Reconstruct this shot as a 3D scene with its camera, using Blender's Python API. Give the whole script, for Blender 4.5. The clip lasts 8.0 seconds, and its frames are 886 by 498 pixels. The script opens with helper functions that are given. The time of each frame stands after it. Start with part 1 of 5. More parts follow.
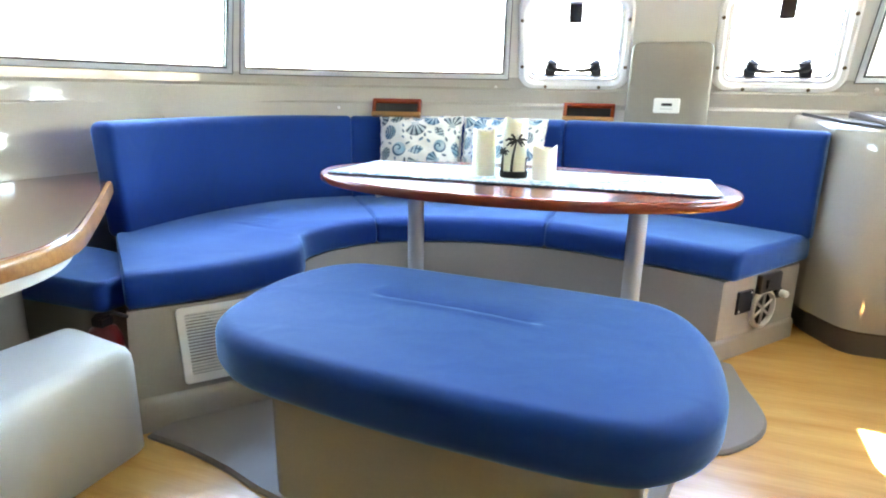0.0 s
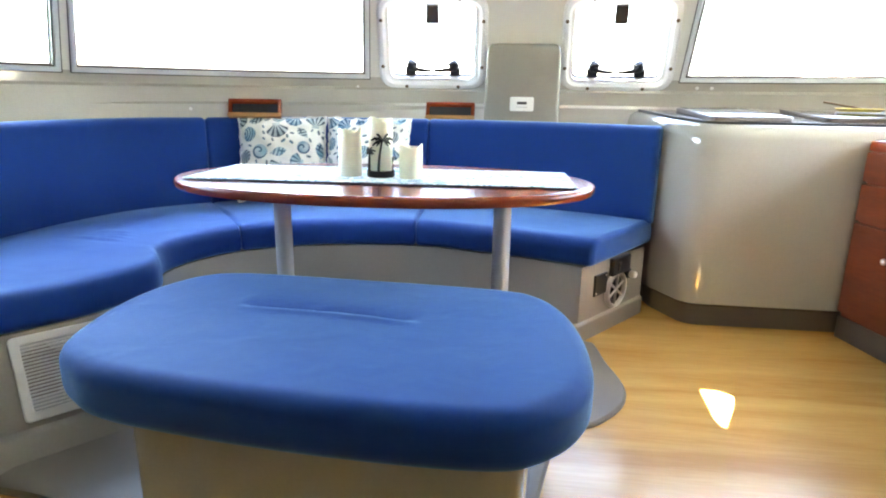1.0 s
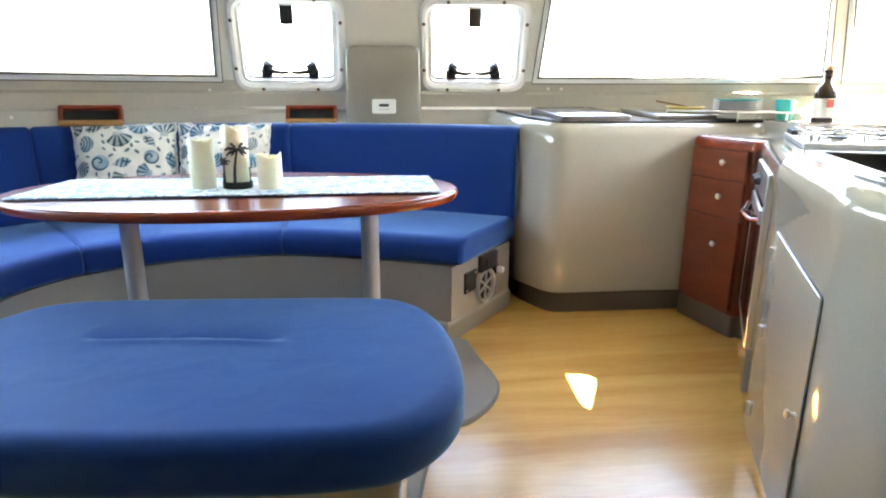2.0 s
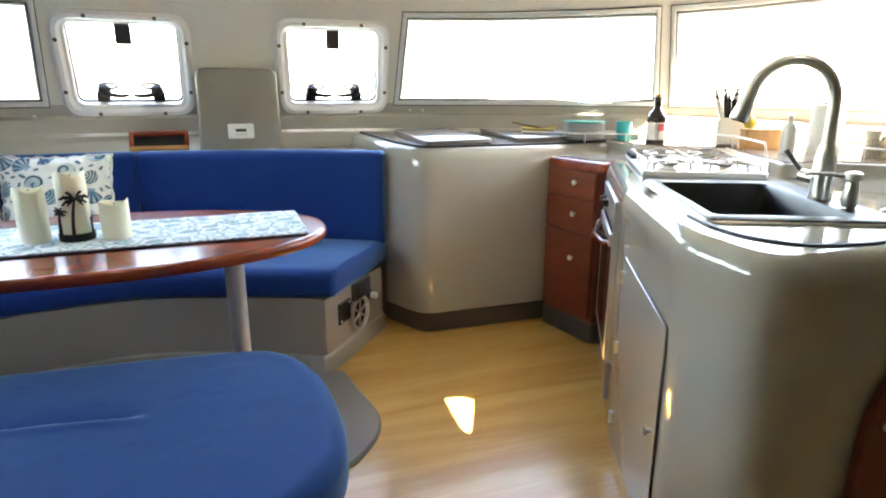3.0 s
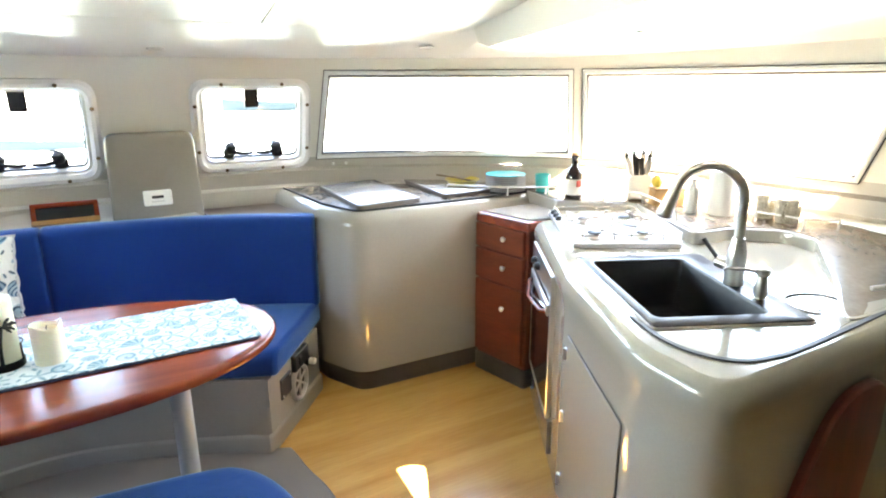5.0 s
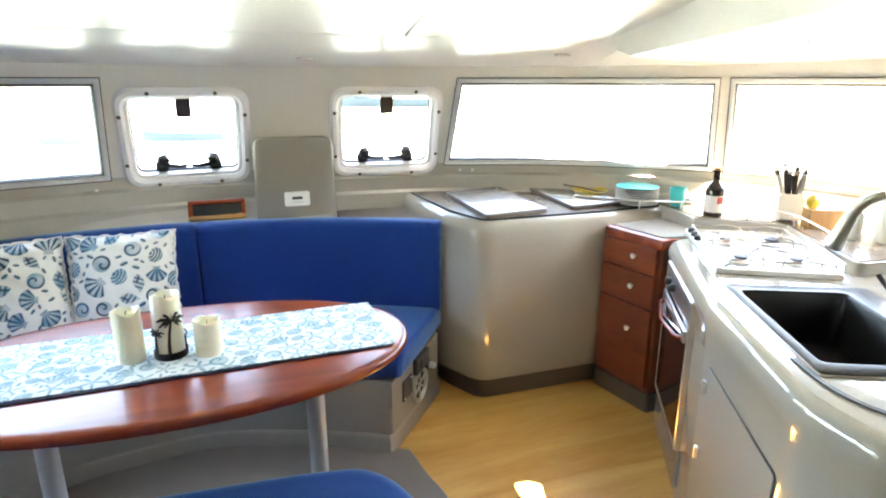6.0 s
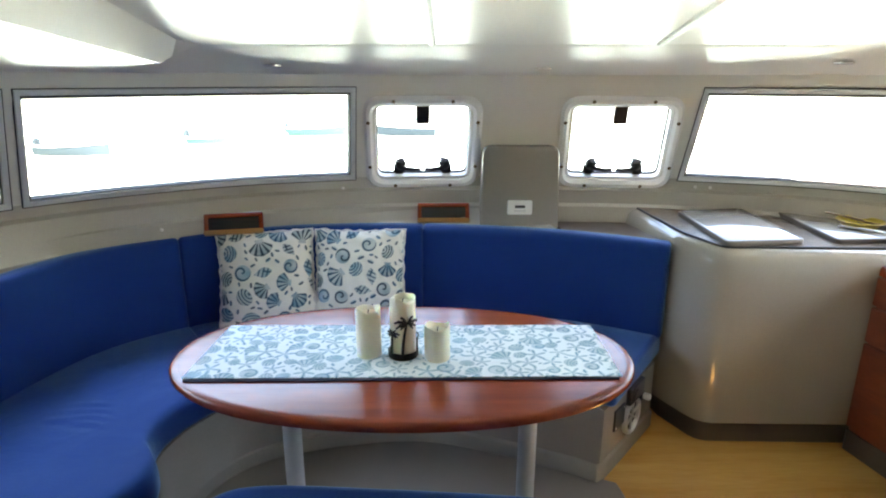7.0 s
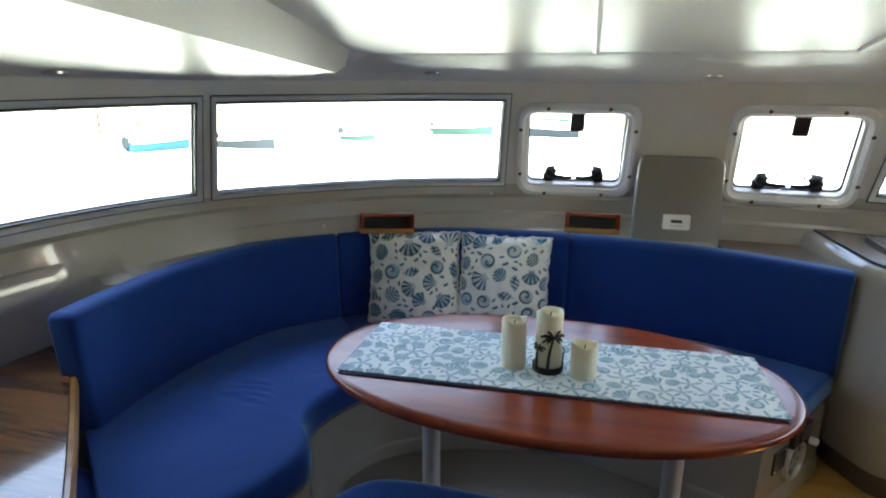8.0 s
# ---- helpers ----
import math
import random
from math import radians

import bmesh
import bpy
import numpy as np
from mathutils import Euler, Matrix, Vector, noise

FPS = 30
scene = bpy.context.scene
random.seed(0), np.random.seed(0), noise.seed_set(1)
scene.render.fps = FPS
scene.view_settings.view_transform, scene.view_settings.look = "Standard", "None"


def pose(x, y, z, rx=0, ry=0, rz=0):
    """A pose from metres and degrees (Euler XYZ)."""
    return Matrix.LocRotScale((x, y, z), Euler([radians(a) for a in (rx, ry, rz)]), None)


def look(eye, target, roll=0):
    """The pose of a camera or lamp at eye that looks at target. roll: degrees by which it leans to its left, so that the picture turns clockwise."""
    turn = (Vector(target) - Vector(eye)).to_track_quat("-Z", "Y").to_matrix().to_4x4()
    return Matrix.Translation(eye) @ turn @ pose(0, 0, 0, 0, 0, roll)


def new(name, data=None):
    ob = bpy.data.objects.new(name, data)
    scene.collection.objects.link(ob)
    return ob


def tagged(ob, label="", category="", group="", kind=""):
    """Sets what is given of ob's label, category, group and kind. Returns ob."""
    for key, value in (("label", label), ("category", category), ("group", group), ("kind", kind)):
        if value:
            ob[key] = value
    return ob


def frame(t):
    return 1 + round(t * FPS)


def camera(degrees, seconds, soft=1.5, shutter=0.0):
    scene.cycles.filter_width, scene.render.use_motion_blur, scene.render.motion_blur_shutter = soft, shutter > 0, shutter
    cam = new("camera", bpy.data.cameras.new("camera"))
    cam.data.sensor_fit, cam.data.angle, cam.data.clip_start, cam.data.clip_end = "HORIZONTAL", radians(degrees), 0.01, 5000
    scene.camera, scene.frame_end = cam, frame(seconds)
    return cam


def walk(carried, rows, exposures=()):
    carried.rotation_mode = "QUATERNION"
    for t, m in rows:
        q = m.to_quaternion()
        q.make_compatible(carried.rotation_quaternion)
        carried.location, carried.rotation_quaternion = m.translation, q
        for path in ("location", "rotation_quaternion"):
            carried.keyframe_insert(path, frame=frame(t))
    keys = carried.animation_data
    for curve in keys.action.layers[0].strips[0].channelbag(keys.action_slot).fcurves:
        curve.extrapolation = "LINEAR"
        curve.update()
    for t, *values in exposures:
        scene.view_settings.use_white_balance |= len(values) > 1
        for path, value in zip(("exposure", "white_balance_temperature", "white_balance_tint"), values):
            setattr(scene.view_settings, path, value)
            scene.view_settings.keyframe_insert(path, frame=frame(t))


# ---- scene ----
cam = camera(73.6, 8.0, soft=2.0)
PATH = [
    (0, (0.009, -0.336, 1.058), (-0.624, 1.49, 0.543), 1.0),
    (0.5, (-0.008, -0.339, 1.064), (-0.427, 1.547, 0.546), 0.9),
    (1, (0.006, -0.333, 1.057), (-0.207, 1.589, 0.548), 0.8),
    (1.5, (0.022, -0.331, 1.069), (0.014, 1.601, 0.554), 0.6),
    (2.8, (0.052, -0.28, 1.171), (0.59, 1.575, 0.654), 0.0),
    (3, (0.036, -0.277, 1.211), (0.661, 1.551, 0.693), 0.1),
    (3.5, (0.015, -0.256, 1.304), (0.834, 1.491, 0.776), -0.1),
    (4, (-0.009, -0.223, 1.407), (0.942, 1.451, 0.867), -0.2),
    (4.2, (-0.021, -0.218, 1.434), (0.937, 1.453, 0.897), -0.3),
    (5.3, (-0.136, -0.169, 1.581), (0.755, 1.536, 1.031), -0.1),
    (5.5, (-0.146, -0.167, 1.596), (0.684, 1.567, 1.046), -0.1),
    (6, (-0.192, -0.107, 1.601), (0.42, 1.715, 1.05), -0.0),
    (6.5, (-0.262, -0.046, 1.604), (-0.007, 1.859, 1.05), 0.1),
    (7, (-0.31, -0.012, 1.654), (-0.331, 1.909, 1.096), 0.1),
    (7.5, (-0.356, 0.006, 1.681), (-0.625, 1.907, 1.119), 0.1),
    (8, (-0.37, -0.007, 1.687), (-0.834, 1.856, 1.128), 0.1),
]
EXPOSURE = [(t, e, k, 14) for t, e, k in ((0.0, 6.65, 7500), (1.5, 6.38, 7700), (3.0, 5.65, 8000), (3.5, 5.46, 8000), (4.0, 5.6, 7900), (5.5, 6.2, 7800), (6.0, 5.92, 7900), (6.5, 5.64, 7900), (7.0, 5.26, 7800), (7.5, 4.82, 7700), (8.0, 4.5, 7700))]
walk(cam, [(t, look(eye, target, roll)) for t, eye, target, roll in PATH], EXPOSURE)

# ---- daylight ----
SUN_AZIMUTH, SUN_ELEVATION = 150.0, 60.0
world = bpy.data.worlds.new("daylight")
scene.world = world
world.use_nodes = True
sky = world.node_tree.nodes.new("ShaderNodeTexSky")
sky.sky_type = "NISHITA"
sky.sun_disc = False
sky.sun_elevation = radians(SUN_ELEVATION)
sky.sun_rotation = radians(SUN_AZIMUTH)
sky.dust_density = 3.0
world.node_tree.nodes["Background"].inputs[1].default_value = 0.11
world.node_tree.links.new(sky.outputs[0], world.node_tree.nodes["Background"].inputs[0])
sun_data = bpy.data.lights.new("sun", "SUN")
sun_data.energy = 5.0
sun_data.angle = radians(0.5)
sun_data.color = (1.0, 0.95, 0.87)
sun = new("sun", sun_data)
az, el = radians(SUN_AZIMUTH), radians(SUN_ELEVATION)
TO_SUN = Vector((math.sin(az) * math.cos(el), math.cos(az) * math.cos(el), math.sin(el)))
sun.matrix_world = look(TO_SUN * 30, (0, 0, 0))

C = 0.055  # centreline of the boat


# ---- materials ----
def material(name, colour, rough=0.5, metal=0.0, vary=0.06, scale=6.0, fine=120.0, bump=0.0, coat=0.0, sheen=0.0, spec=0.5):
    """A surface with blotches and grain at two scales, and fine relief."""
    m = bpy.data.materials.new(name)
    m.use_nodes = True
    n, l = m.node_tree.nodes, m.node_tree.links
    b = n["Principled BSDF"]
    b.inputs["Metallic"].default_value = metal
    b.inputs["Coat Weight"].default_value = coat
    b.inputs["Coat Roughness"].default_value = 0.06
    b.inputs["Sheen Weight"].default_value = sheen
    b.inputs["Specular IOR Level"].default_value = spec
    co = n.new("ShaderNodeTexCoord")
    n1, n2 = n.new("ShaderNodeTexNoise"), n.new("ShaderNodeTexNoise")
    n1.inputs["Scale"].default_value, n2.inputs["Scale"].default_value = scale, fine
    n1.inputs["Detail"].default_value = 5
    for q in (n1, n2):
        l.new(co.outputs["Object"], q.inputs["Vector"])
    mix = n.new("ShaderNodeMath")
    mix.operation = "ADD"
    l.new(n1.outputs[0], mix.inputs[0])
    l.new(n2.outputs[0], mix.inputs[1])
    ramp = n.new("ShaderNodeMapRange")
    ramp.inputs[1].default_value, ramp.inputs[2].default_value = 0.6, 1.4
    ramp.inputs[3].default_value, ramp.inputs[4].default_value = 1 - vary, 1 + vary
    l.new(mix.outputs[0], ramp.inputs[0])
    hsv = n.new("ShaderNodeHueSaturation")
    hsv.inputs["Color"].default_value = (*colour, 1)
    l.new(ramp.outputs[0], hsv.inputs["Value"])
    l.new(hsv.outputs[0], b.inputs["Base Color"])
    rr = n.new("ShaderNodeMapRange")
    rr.inputs[1].default_value, rr.inputs[2].default_value = 0.0, 1.0
    rr.inputs[3].default_value, rr.inputs[4].default_value = rough * 0.85, min(1.0, rough * 1.15)
    l.new(n1.outputs[0], rr.inputs[0])
    l.new(rr.outputs[0], b.inputs["Roughness"])
    if bump:
        bp = n.new("ShaderNodeBump")
        bp.inputs["Strength"].default_value = bump
        bp.inputs["Distance"].default_value = 0.002
        l.new(n2.outputs[0], bp.inputs["Height"])
        l.new(bp.outputs[0], b.inputs["Normal"])
    return m


def wood(name, dark, light, rough, direction=(1, 0, 0), grain=9.0, coat=0.0):
    """Wood grain, drawn out along one axis, with broad bands and fine pores."""
    m = material(name, light, rough, coat=coat)
    n, l = m.node_tree.nodes, m.node_tree.links
    b = n["Principled BSDF"]
    co = n.new("ShaderNodeTexCoord")
    mp = n.new("ShaderNodeMapping")
    stretch = [0.09 if d else 1.0 for d in direction]
    mp.inputs["Scale"].default_value = stretch
    l.new(co.outputs["Object"], mp.inputs["Vector"])
    broad, pores = n.new("ShaderNodeTexNoise"), n.new("ShaderNodeTexNoise")
    broad.inputs["Scale"].default_value, broad.inputs["Detail"].default_value, broad.inputs["Distortion"].default_value = grain, 6, 1.2
    pores.inputs["Scale"].default_value, pores.inputs["Detail"].default_value = grain * 14, 3
    for q in (broad, pores):
        l.new(mp.outputs[0], q.inputs["Vector"])
    add = n.new("ShaderNodeMath")
    add.operation = "MULTIPLY_ADD"
    add.inputs[1].default_value = 0.35
    l.new(pores.outputs[0], add.inputs[0])
    l.new(broad.outputs[0], add.inputs[2])
    ramp = n.new("ShaderNodeValToRGB")
    ramp.color_ramp.elements[0].position, ramp.color_ramp.elements[1].position = 0.5, 0.86
    ramp.color_ramp.elements[0].color, ramp.color_ramp.elements[1].color = (*dark, 1), (*light, 1)
    l.new(add.outputs[0], ramp.inputs[0])
    l.new(ramp.outputs[0], b.inputs["Base Color"])
    for k in list(b.inputs["Roughness"].links):
        l.remove(k)
    b.inputs["Roughness"].default_value = rough
    bp = n.new("ShaderNodeBump")
    bp.inputs["Strength"].default_value, bp.inputs["Distance"].default_value = 0.08, 0.001
    l.new(pores.outputs[0], bp.inputs["Height"])
    l.new(bp.outputs[0], b.inputs["Normal"])
    return m


def clear(name, gloss_rough=0.02, tint=(0.97, 0.99, 0.98)):
    m = bpy.data.materials.new(name)
    m.use_nodes = True
    n, l = m.node_tree.nodes, m.node_tree.links
    n.remove(n["Principled BSDF"])
    t, g, f, mix = n.new("ShaderNodeBsdfTransparent"), n.new("ShaderNodeBsdfGlossy"), n.new("ShaderNodeFresnel"), n.new("ShaderNodeMixShader")
    t.inputs[0].default_value = (*tint, 1)
    g.inputs["Roughness"].default_value = gloss_rough
    f.inputs[0].default_value = 1.3
    l.new(f.outputs[0], mix.inputs[0])
    l.new(t.outputs[0], mix.inputs[1])
    l.new(g.outputs[0], mix.inputs[2])
    l.new(mix.outputs[0], n["Material Output"].inputs[0])
    return m


def fabric(name, colour, rough=0.68):
    m = material(name, colour, rough, vary=0.08, scale=5, fine=700, bump=0.3, sheen=0.75, spec=0.25)
    n, l = m.node_tree.nodes, m.node_tree.links
    b = n["Principled BSDF"]
    b.inputs["Sheen Tint"].default_value = (0.33, 0.63, 1.0, 1)
    b.inputs["Sheen Roughness"].default_value = 0.42
    b.inputs["Specular Tint"].default_value = (0.45, 0.75, 1.0, 1)
    co = n.new("ShaderNodeTexCoord")
    wrinkle = n.new("ShaderNodeTexNoise")
    wrinkle.inputs["Scale"].default_value, wrinkle.inputs["Detail"].default_value, wrinkle.inputs["Distortion"].default_value = 7, 2, 0.8
    l.new(co.outputs["Object"], wrinkle.inputs["Vector"])
    bp = n.new("ShaderNodeBump")
    bp.inputs["Strength"].default_value, bp.inputs["Distance"].default_value = 0.13, 0.02
    l.new(wrinkle.outputs[0], bp.inputs["Height"])
    old = [q for q in n if q.type == "BUMP" and q != bp][0]
    l.new(bp.outputs[0], old.inputs["Normal"])
    return m


def printed(name, ground):
    """Cotton whose printed pattern is carried by the cloth's own dye attribute."""
    m = material(name, ground, 0.85, vary=0.04, scale=9, fine=900, bump=0.25)
    n, l = m.node_tree.nodes, m.node_tree.links
    dye = n.new("ShaderNodeVertexColor")
    dye.layer_name = "dye"
    hsv = [q for q in n if q.type == "HUE_SAT"][0]
    l.new(dye.outputs["Color"], hsv.inputs["Color"])
    return m


def smooth_step(x, lo, hi):
    t = np.clip((x - lo) / (hi - lo), 0.0, 1.0)
    return t * t * (3 - 2 * t)


def motif(kind, u, v, e):
    """Cover and line strength of one printed motif over unit coordinates; e: softness of its edges."""
    r, a = np.hypot(u, v), np.arctan2(u, v)
    if kind == "scallop":
        h, b = np.hypot(u, v + 0.85), np.arctan2(u, v + 0.85)
        reach = 1.72 * np.cos(b * 0.62) + 0.05 * np.abs(np.cos(b * 8))
        cover = smooth_step(reach - h, 0, e) * smooth_step(0.98 - np.abs(b), 0, e)
        cover = np.maximum(cover, smooth_step(0.42 - np.abs(u), 0, e) * smooth_step(0.14 - np.abs(v + 0.8), 0, e))
        line = smooth_step(np.cos(b * 15), -0.1, 0.5) * smooth_step(h, 0.25, 0.5) + smooth_step(h, 1.5, 1.6) * 0.6
    elif kind == "clam":
        q = np.hypot(u * 1.0, v * 1.25 + 0.12 * u * u)
        cover = smooth_step(0.95 - q, 0, e)
        ring = np.hypot(u * 0.9, v * 1.2 + 0.75)
        line = smooth_step(np.sin(ring * 17), 0.0, 0.6)
    elif kind == "snail":
        cover = smooth_step(0.85 + 0.12 * np.cos(a - 0.6) - r, 0, e)
        line = smooth_step(np.sin(a + 8 * r), 0.45, 0.8)
    elif kind == "whelk":
        w = 0.62 * np.clip(1 - np.abs(v - 0.15) ** 1.7 / 1.1, 0, 1) * (1 - 0.28 * v)
        cover = smooth_step(w - np.abs(u + 0.12 * v), 0, e)
        line = smooth_step(np.sin(v * 13 + u * 5), 0.0, 0.5) * 0.9 + smooth_step(0.16 - np.abs(u - 0.15 - 0.3 * v), 0, 0.1) * smooth_step(0.2 - v, 0, 0.3)
    elif kind == "star":
        arm = 0.26 + 0.95 * np.abs(np.cos(a * 2.5)) ** 2.6
        cover = smooth_step(arm - r, 0, e)
        line = smooth_step(np.abs(np.cos(a * 2.5)), 0.96, 0.995)
    else:
        cover = smooth_step(0.9 - np.hypot(u * 1.7, v), 0, e)
        line = smooth_step(0.35 - np.abs(u + 0.1), 0, 0.2)
    return cover, np.clip(line, 0, 1) * cover


def dye_cloth(ob, width, height, ground, inks, kinds, big, small, gap, seed, strength):
    """Prints scattered motifs on a cloth by its uv in metres; big and small: ranges of their half size."""
    me = ob.data
    nl, nv = len(me.loops), len(me.vertices)
    flat, which = np.zeros(nl * 2, np.float32), np.zeros(nl, np.int32)
    me.uv_layers[0].data.foreach_get("uv", flat)
    me.loops.foreach_get("vertex_index", which)
    uv = np.zeros((nv, 2))
    uv[which] = flat.reshape(-1, 2)
    low = uv.min(0)
    rng = random.Random(seed)
    placed_at = []
    for span, tries in ((big, 3500), (small, 1500)):
        for _ in range(tries):
            x, y, r = rng.uniform(0, width), rng.uniform(0, height), rng.uniform(*span)
            if all((x - px) ** 2 + (y - py) ** 2 > ((r + pr) * gap) ** 2 for px, py, pr, _k in placed_at):
                placed_at.append((x, y, r, rng.choice(kinds) if span is big else "seed"))
    colour = np.tile(np.array(ground, np.float64), (nv, 1))
    for x, y, r, kind in placed_at:
        d = uv - low - np.array((x, y))
        near = np.nonzero((np.abs(d) < r * 1.45).all(1))[0]
        turn = rng.uniform(0, 6.283)
        ink, deep = rng.choice(inks)
        if not len(near):
            continue
        c, q = math.cos(turn), math.sin(turn)
        u, v = (d[near, 0] * c - d[near, 1] * q) / r, (d[near, 0] * q + d[near, 1] * c) / r
        cover, line = motif(kind, u, v, min(0.5, 0.0028 / r))
        wash = 0.75 + 0.25 * np.sin(u * 3.1 + x * 40) * np.cos(v * 2.7 + y * 30)
        for amount, tint in ((cover * wash * strength, np.array(ink)), (line * min(1.0, strength + 0.15), np.array(deep))):
            colour[near] += (tint - colour[near]) * amount[:, None]
    layer = me.attributes.new("dye", "FLOAT_COLOR", "POINT")
    layer.data.foreach_set("color", np.hstack([colour, np.ones((nv, 1))]).astype(np.float32).ravel())


GELCOAT = material("taupe_gelcoat", (0.365, 0.34, 0.292), 0.14, vary=0.04, scale=2.5, coat=0.8)
# the taupe gelcoat again, darkened to put the table's shade into its colour
SHADED_BASE_GEL = material("shaded_settee_gelcoat", (0.315, 0.29, 0.25), 0.2, vary=0.05, scale=2.5, coat=0.5)
LEDGE_GEL = material("pale_taupe_gelcoat", (0.48, 0.455, 0.4), 0.12, vary=0.05, scale=2.5, coat=0.8)
LINER = material("cream_liner", (0.74, 0.728, 0.665), 0.3, vary=0.03, scale=2, coat=0.3)
MAST_GEL = material("dark_taupe_gelcoat", (0.27, 0.252, 0.218), 0.2, vary=0.05, scale=3, coat=0.4)
CEILING = material("white_ceiling_gelcoat", (0.82, 0.812, 0.77), 0.36, vary=0.03, scale=2, coat=0.0)
WORKTOP = material("taupe_laminate", (0.2, 0.162, 0.128), 0.24, vary=0.22, scale=14, fine=60, coat=0.3, spec=0.5)
BROWN_TOP = material("brown_laminate", (0.1, 0.072, 0.055), 0.35, vary=0.1, scale=9, fine=90)
LID = material("pale_lid_laminate", (0.36, 0.335, 0.3), 0.14, vary=0.1, scale=14, coat=0.5)
COUNTER = material("cream_counter_gelcoat", (0.43, 0.41, 0.36), 0.1, vary=0.04, scale=4, coat=0.8)
PLINTH = material("brown_plinth_gelcoat", (0.11, 0.087, 0.069), 0.35, vary=0.1, scale=5)
PAD = material("grey_floor_pad", (0.2, 0.175, 0.145), 0.4, vary=0.08, scale=4, fine=300, bump=0.15)
# for unseen aft walls, coloured dark so that less light bounces forward
BOUNCE_CUT_GEL = material("bounce_cut_taupe", (0.19, 0.17, 0.14), 0.3, vary=0.05)
BLUE = fabric("royal_blue_fabric", (0.0035, 0.034, 0.195))
FLOOR = wood("maple_floor", (0.52, 0.275, 0.078), (0.665, 0.4, 0.132), 0.24, (1, 0, 0), 7.0, coat=0.1)
CHERRY = wood("cherry_wood", (0.19, 0.028, 0.009), (0.29, 0.052, 0.016), 0.26, (1, 0, 0), 8.0, coat=0.12)
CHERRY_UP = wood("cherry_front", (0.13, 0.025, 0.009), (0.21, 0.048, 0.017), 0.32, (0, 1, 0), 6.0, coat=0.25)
MAHOGANY = wood("mahogany", (0.085, 0.012, 0.006), (0.15, 0.022, 0.01), 0.42, (0, 0, 1), 5.0, coat=0.08)
WALNUT = wood("walnut_top", (0.075, 0.028, 0.012), (0.27, 0.115, 0.045), 0.14, (1, 0, 0), 5.0, coat=0.8)
OAK_EDGE = wood("oak_edge", (0.3, 0.13, 0.035), (0.5, 0.25, 0.08), 0.3, (1, 0, 0), 9.0, coat=0.4)
STEEL = material("brushed_steel", (0.72, 0.71, 0.69), 0.3, 1.0, vary=0.05, scale=30, fine=400)
WIRE = material("grate_wire", (0.55, 0.54, 0.52), 0.22, 1.0, vary=0.1)
CHROME = material("chrome", (0.8, 0.8, 0.8), 0.08, 1.0, vary=0.02)
LEG = material("painted_leg", (0.52, 0.53, 0.53), 0.35, 0.3, vary=0.03)
BLACK = material("black_plastic", (0.01, 0.01, 0.011), 0.45, vary=0.1)
GASKET = material("black_gasket", (0.015, 0.015, 0.017), 0.5, vary=0.1)
GRANITE = material("black_composite", (0.012, 0.012, 0.014), 0.32, vary=0.3, scale=60, fine=500, bump=0.1, spec=0.35)
HATCH_WHITE = material("white_hatch_moulding", (0.92, 0.915, 0.9), 0.25, vary=0.02, coat=0.3)
BRONZE = material("tarnished_screw", (0.16, 0.11, 0.06), 0.45, 0.8)
WHITE = material("white_plastic", (0.86, 0.86, 0.84), 0.3, vary=0.02)
COOL_WHITE = material("pale_grey_plastic", (0.74, 0.78, 0.8), 0.42, vary=0.03, fine=400, bump=0.15)
ALU = material("grey_window_frame", (0.66, 0.69, 0.69), 0.4, 0.1, vary=0.04)
GLASS = clear("window_glass")
ACRYLIC = clear("hatch_acrylic", 0.06, (0.9, 0.93, 0.94))
OVEN_GLASS = material("dark_oven_glass", (0.012, 0.008, 0.007), 0.07, vary=0.1, coat=0.5)
WAX = material("ivory_wax", (0.86, 0.82, 0.66), 0.5, vary=0.04, scale=12)
WAX.node_tree.nodes["Principled BSDF"].inputs["Subsurface Weight"].default_value = 0.25
WAX.node_tree.nodes["Principled BSDF"].inputs["Subsurface Radius"].default_value = (0.02, 0.012, 0.006)
IRON = material("black_iron", (0.02, 0.018, 0.016), 0.5, 0.4, vary=0.15)
RED = material("red_paint", (0.12, 0.005, 0.006), 0.3, vary=0.05)
CYAN = material("turquoise_plastic", (0.03, 0.5, 0.5), 0.3, vary=0.04)
CHINA = material("white_china", (0.75, 0.76, 0.76), 0.15, vary=0.02)
YELLOW = material("yellow_plastic", (0.55, 0.42, 0.05), 0.35, vary=0.05)
BOTTLE = material("dark_bottle_glass", (0.02, 0.012, 0.008), 0.06, vary=0.1, coat=0.5)
LABEL = material("paper_label", (0.75, 0.72, 0.66), 0.6, vary=0.04)
LABEL_RED = material("red_paper_label", (0.5, 0.05, 0.03), 0.6, vary=0.05)
PAPER = material("white_paper", (0.8, 0.8, 0.78), 0.8, vary=0.03, fine=300, bump=0.3)
BAMBOO = wood("bamboo", (0.35, 0.19, 0.07), (0.55, 0.34, 0.14), 0.4, (0, 0, 1), 12.0)
POTTERY = material("patterned_stoneware", (0.45, 0.42, 0.34), 0.4, vary=0.5, scale=40, fine=150)
CREAM_COTTON, ICE_COTTON = (0.9, 0.9, 0.84), (0.76, 0.83, 0.87)
CUSHION_PRINT = printed("shell_cushion_print", CREAM_COTTON)
RUNNER_PRINT = printed("shell_runner_print", ICE_COTTON)
NAVY = material("navy_lining", (0.02, 0.025, 0.06), 0.85, vary=0.1)


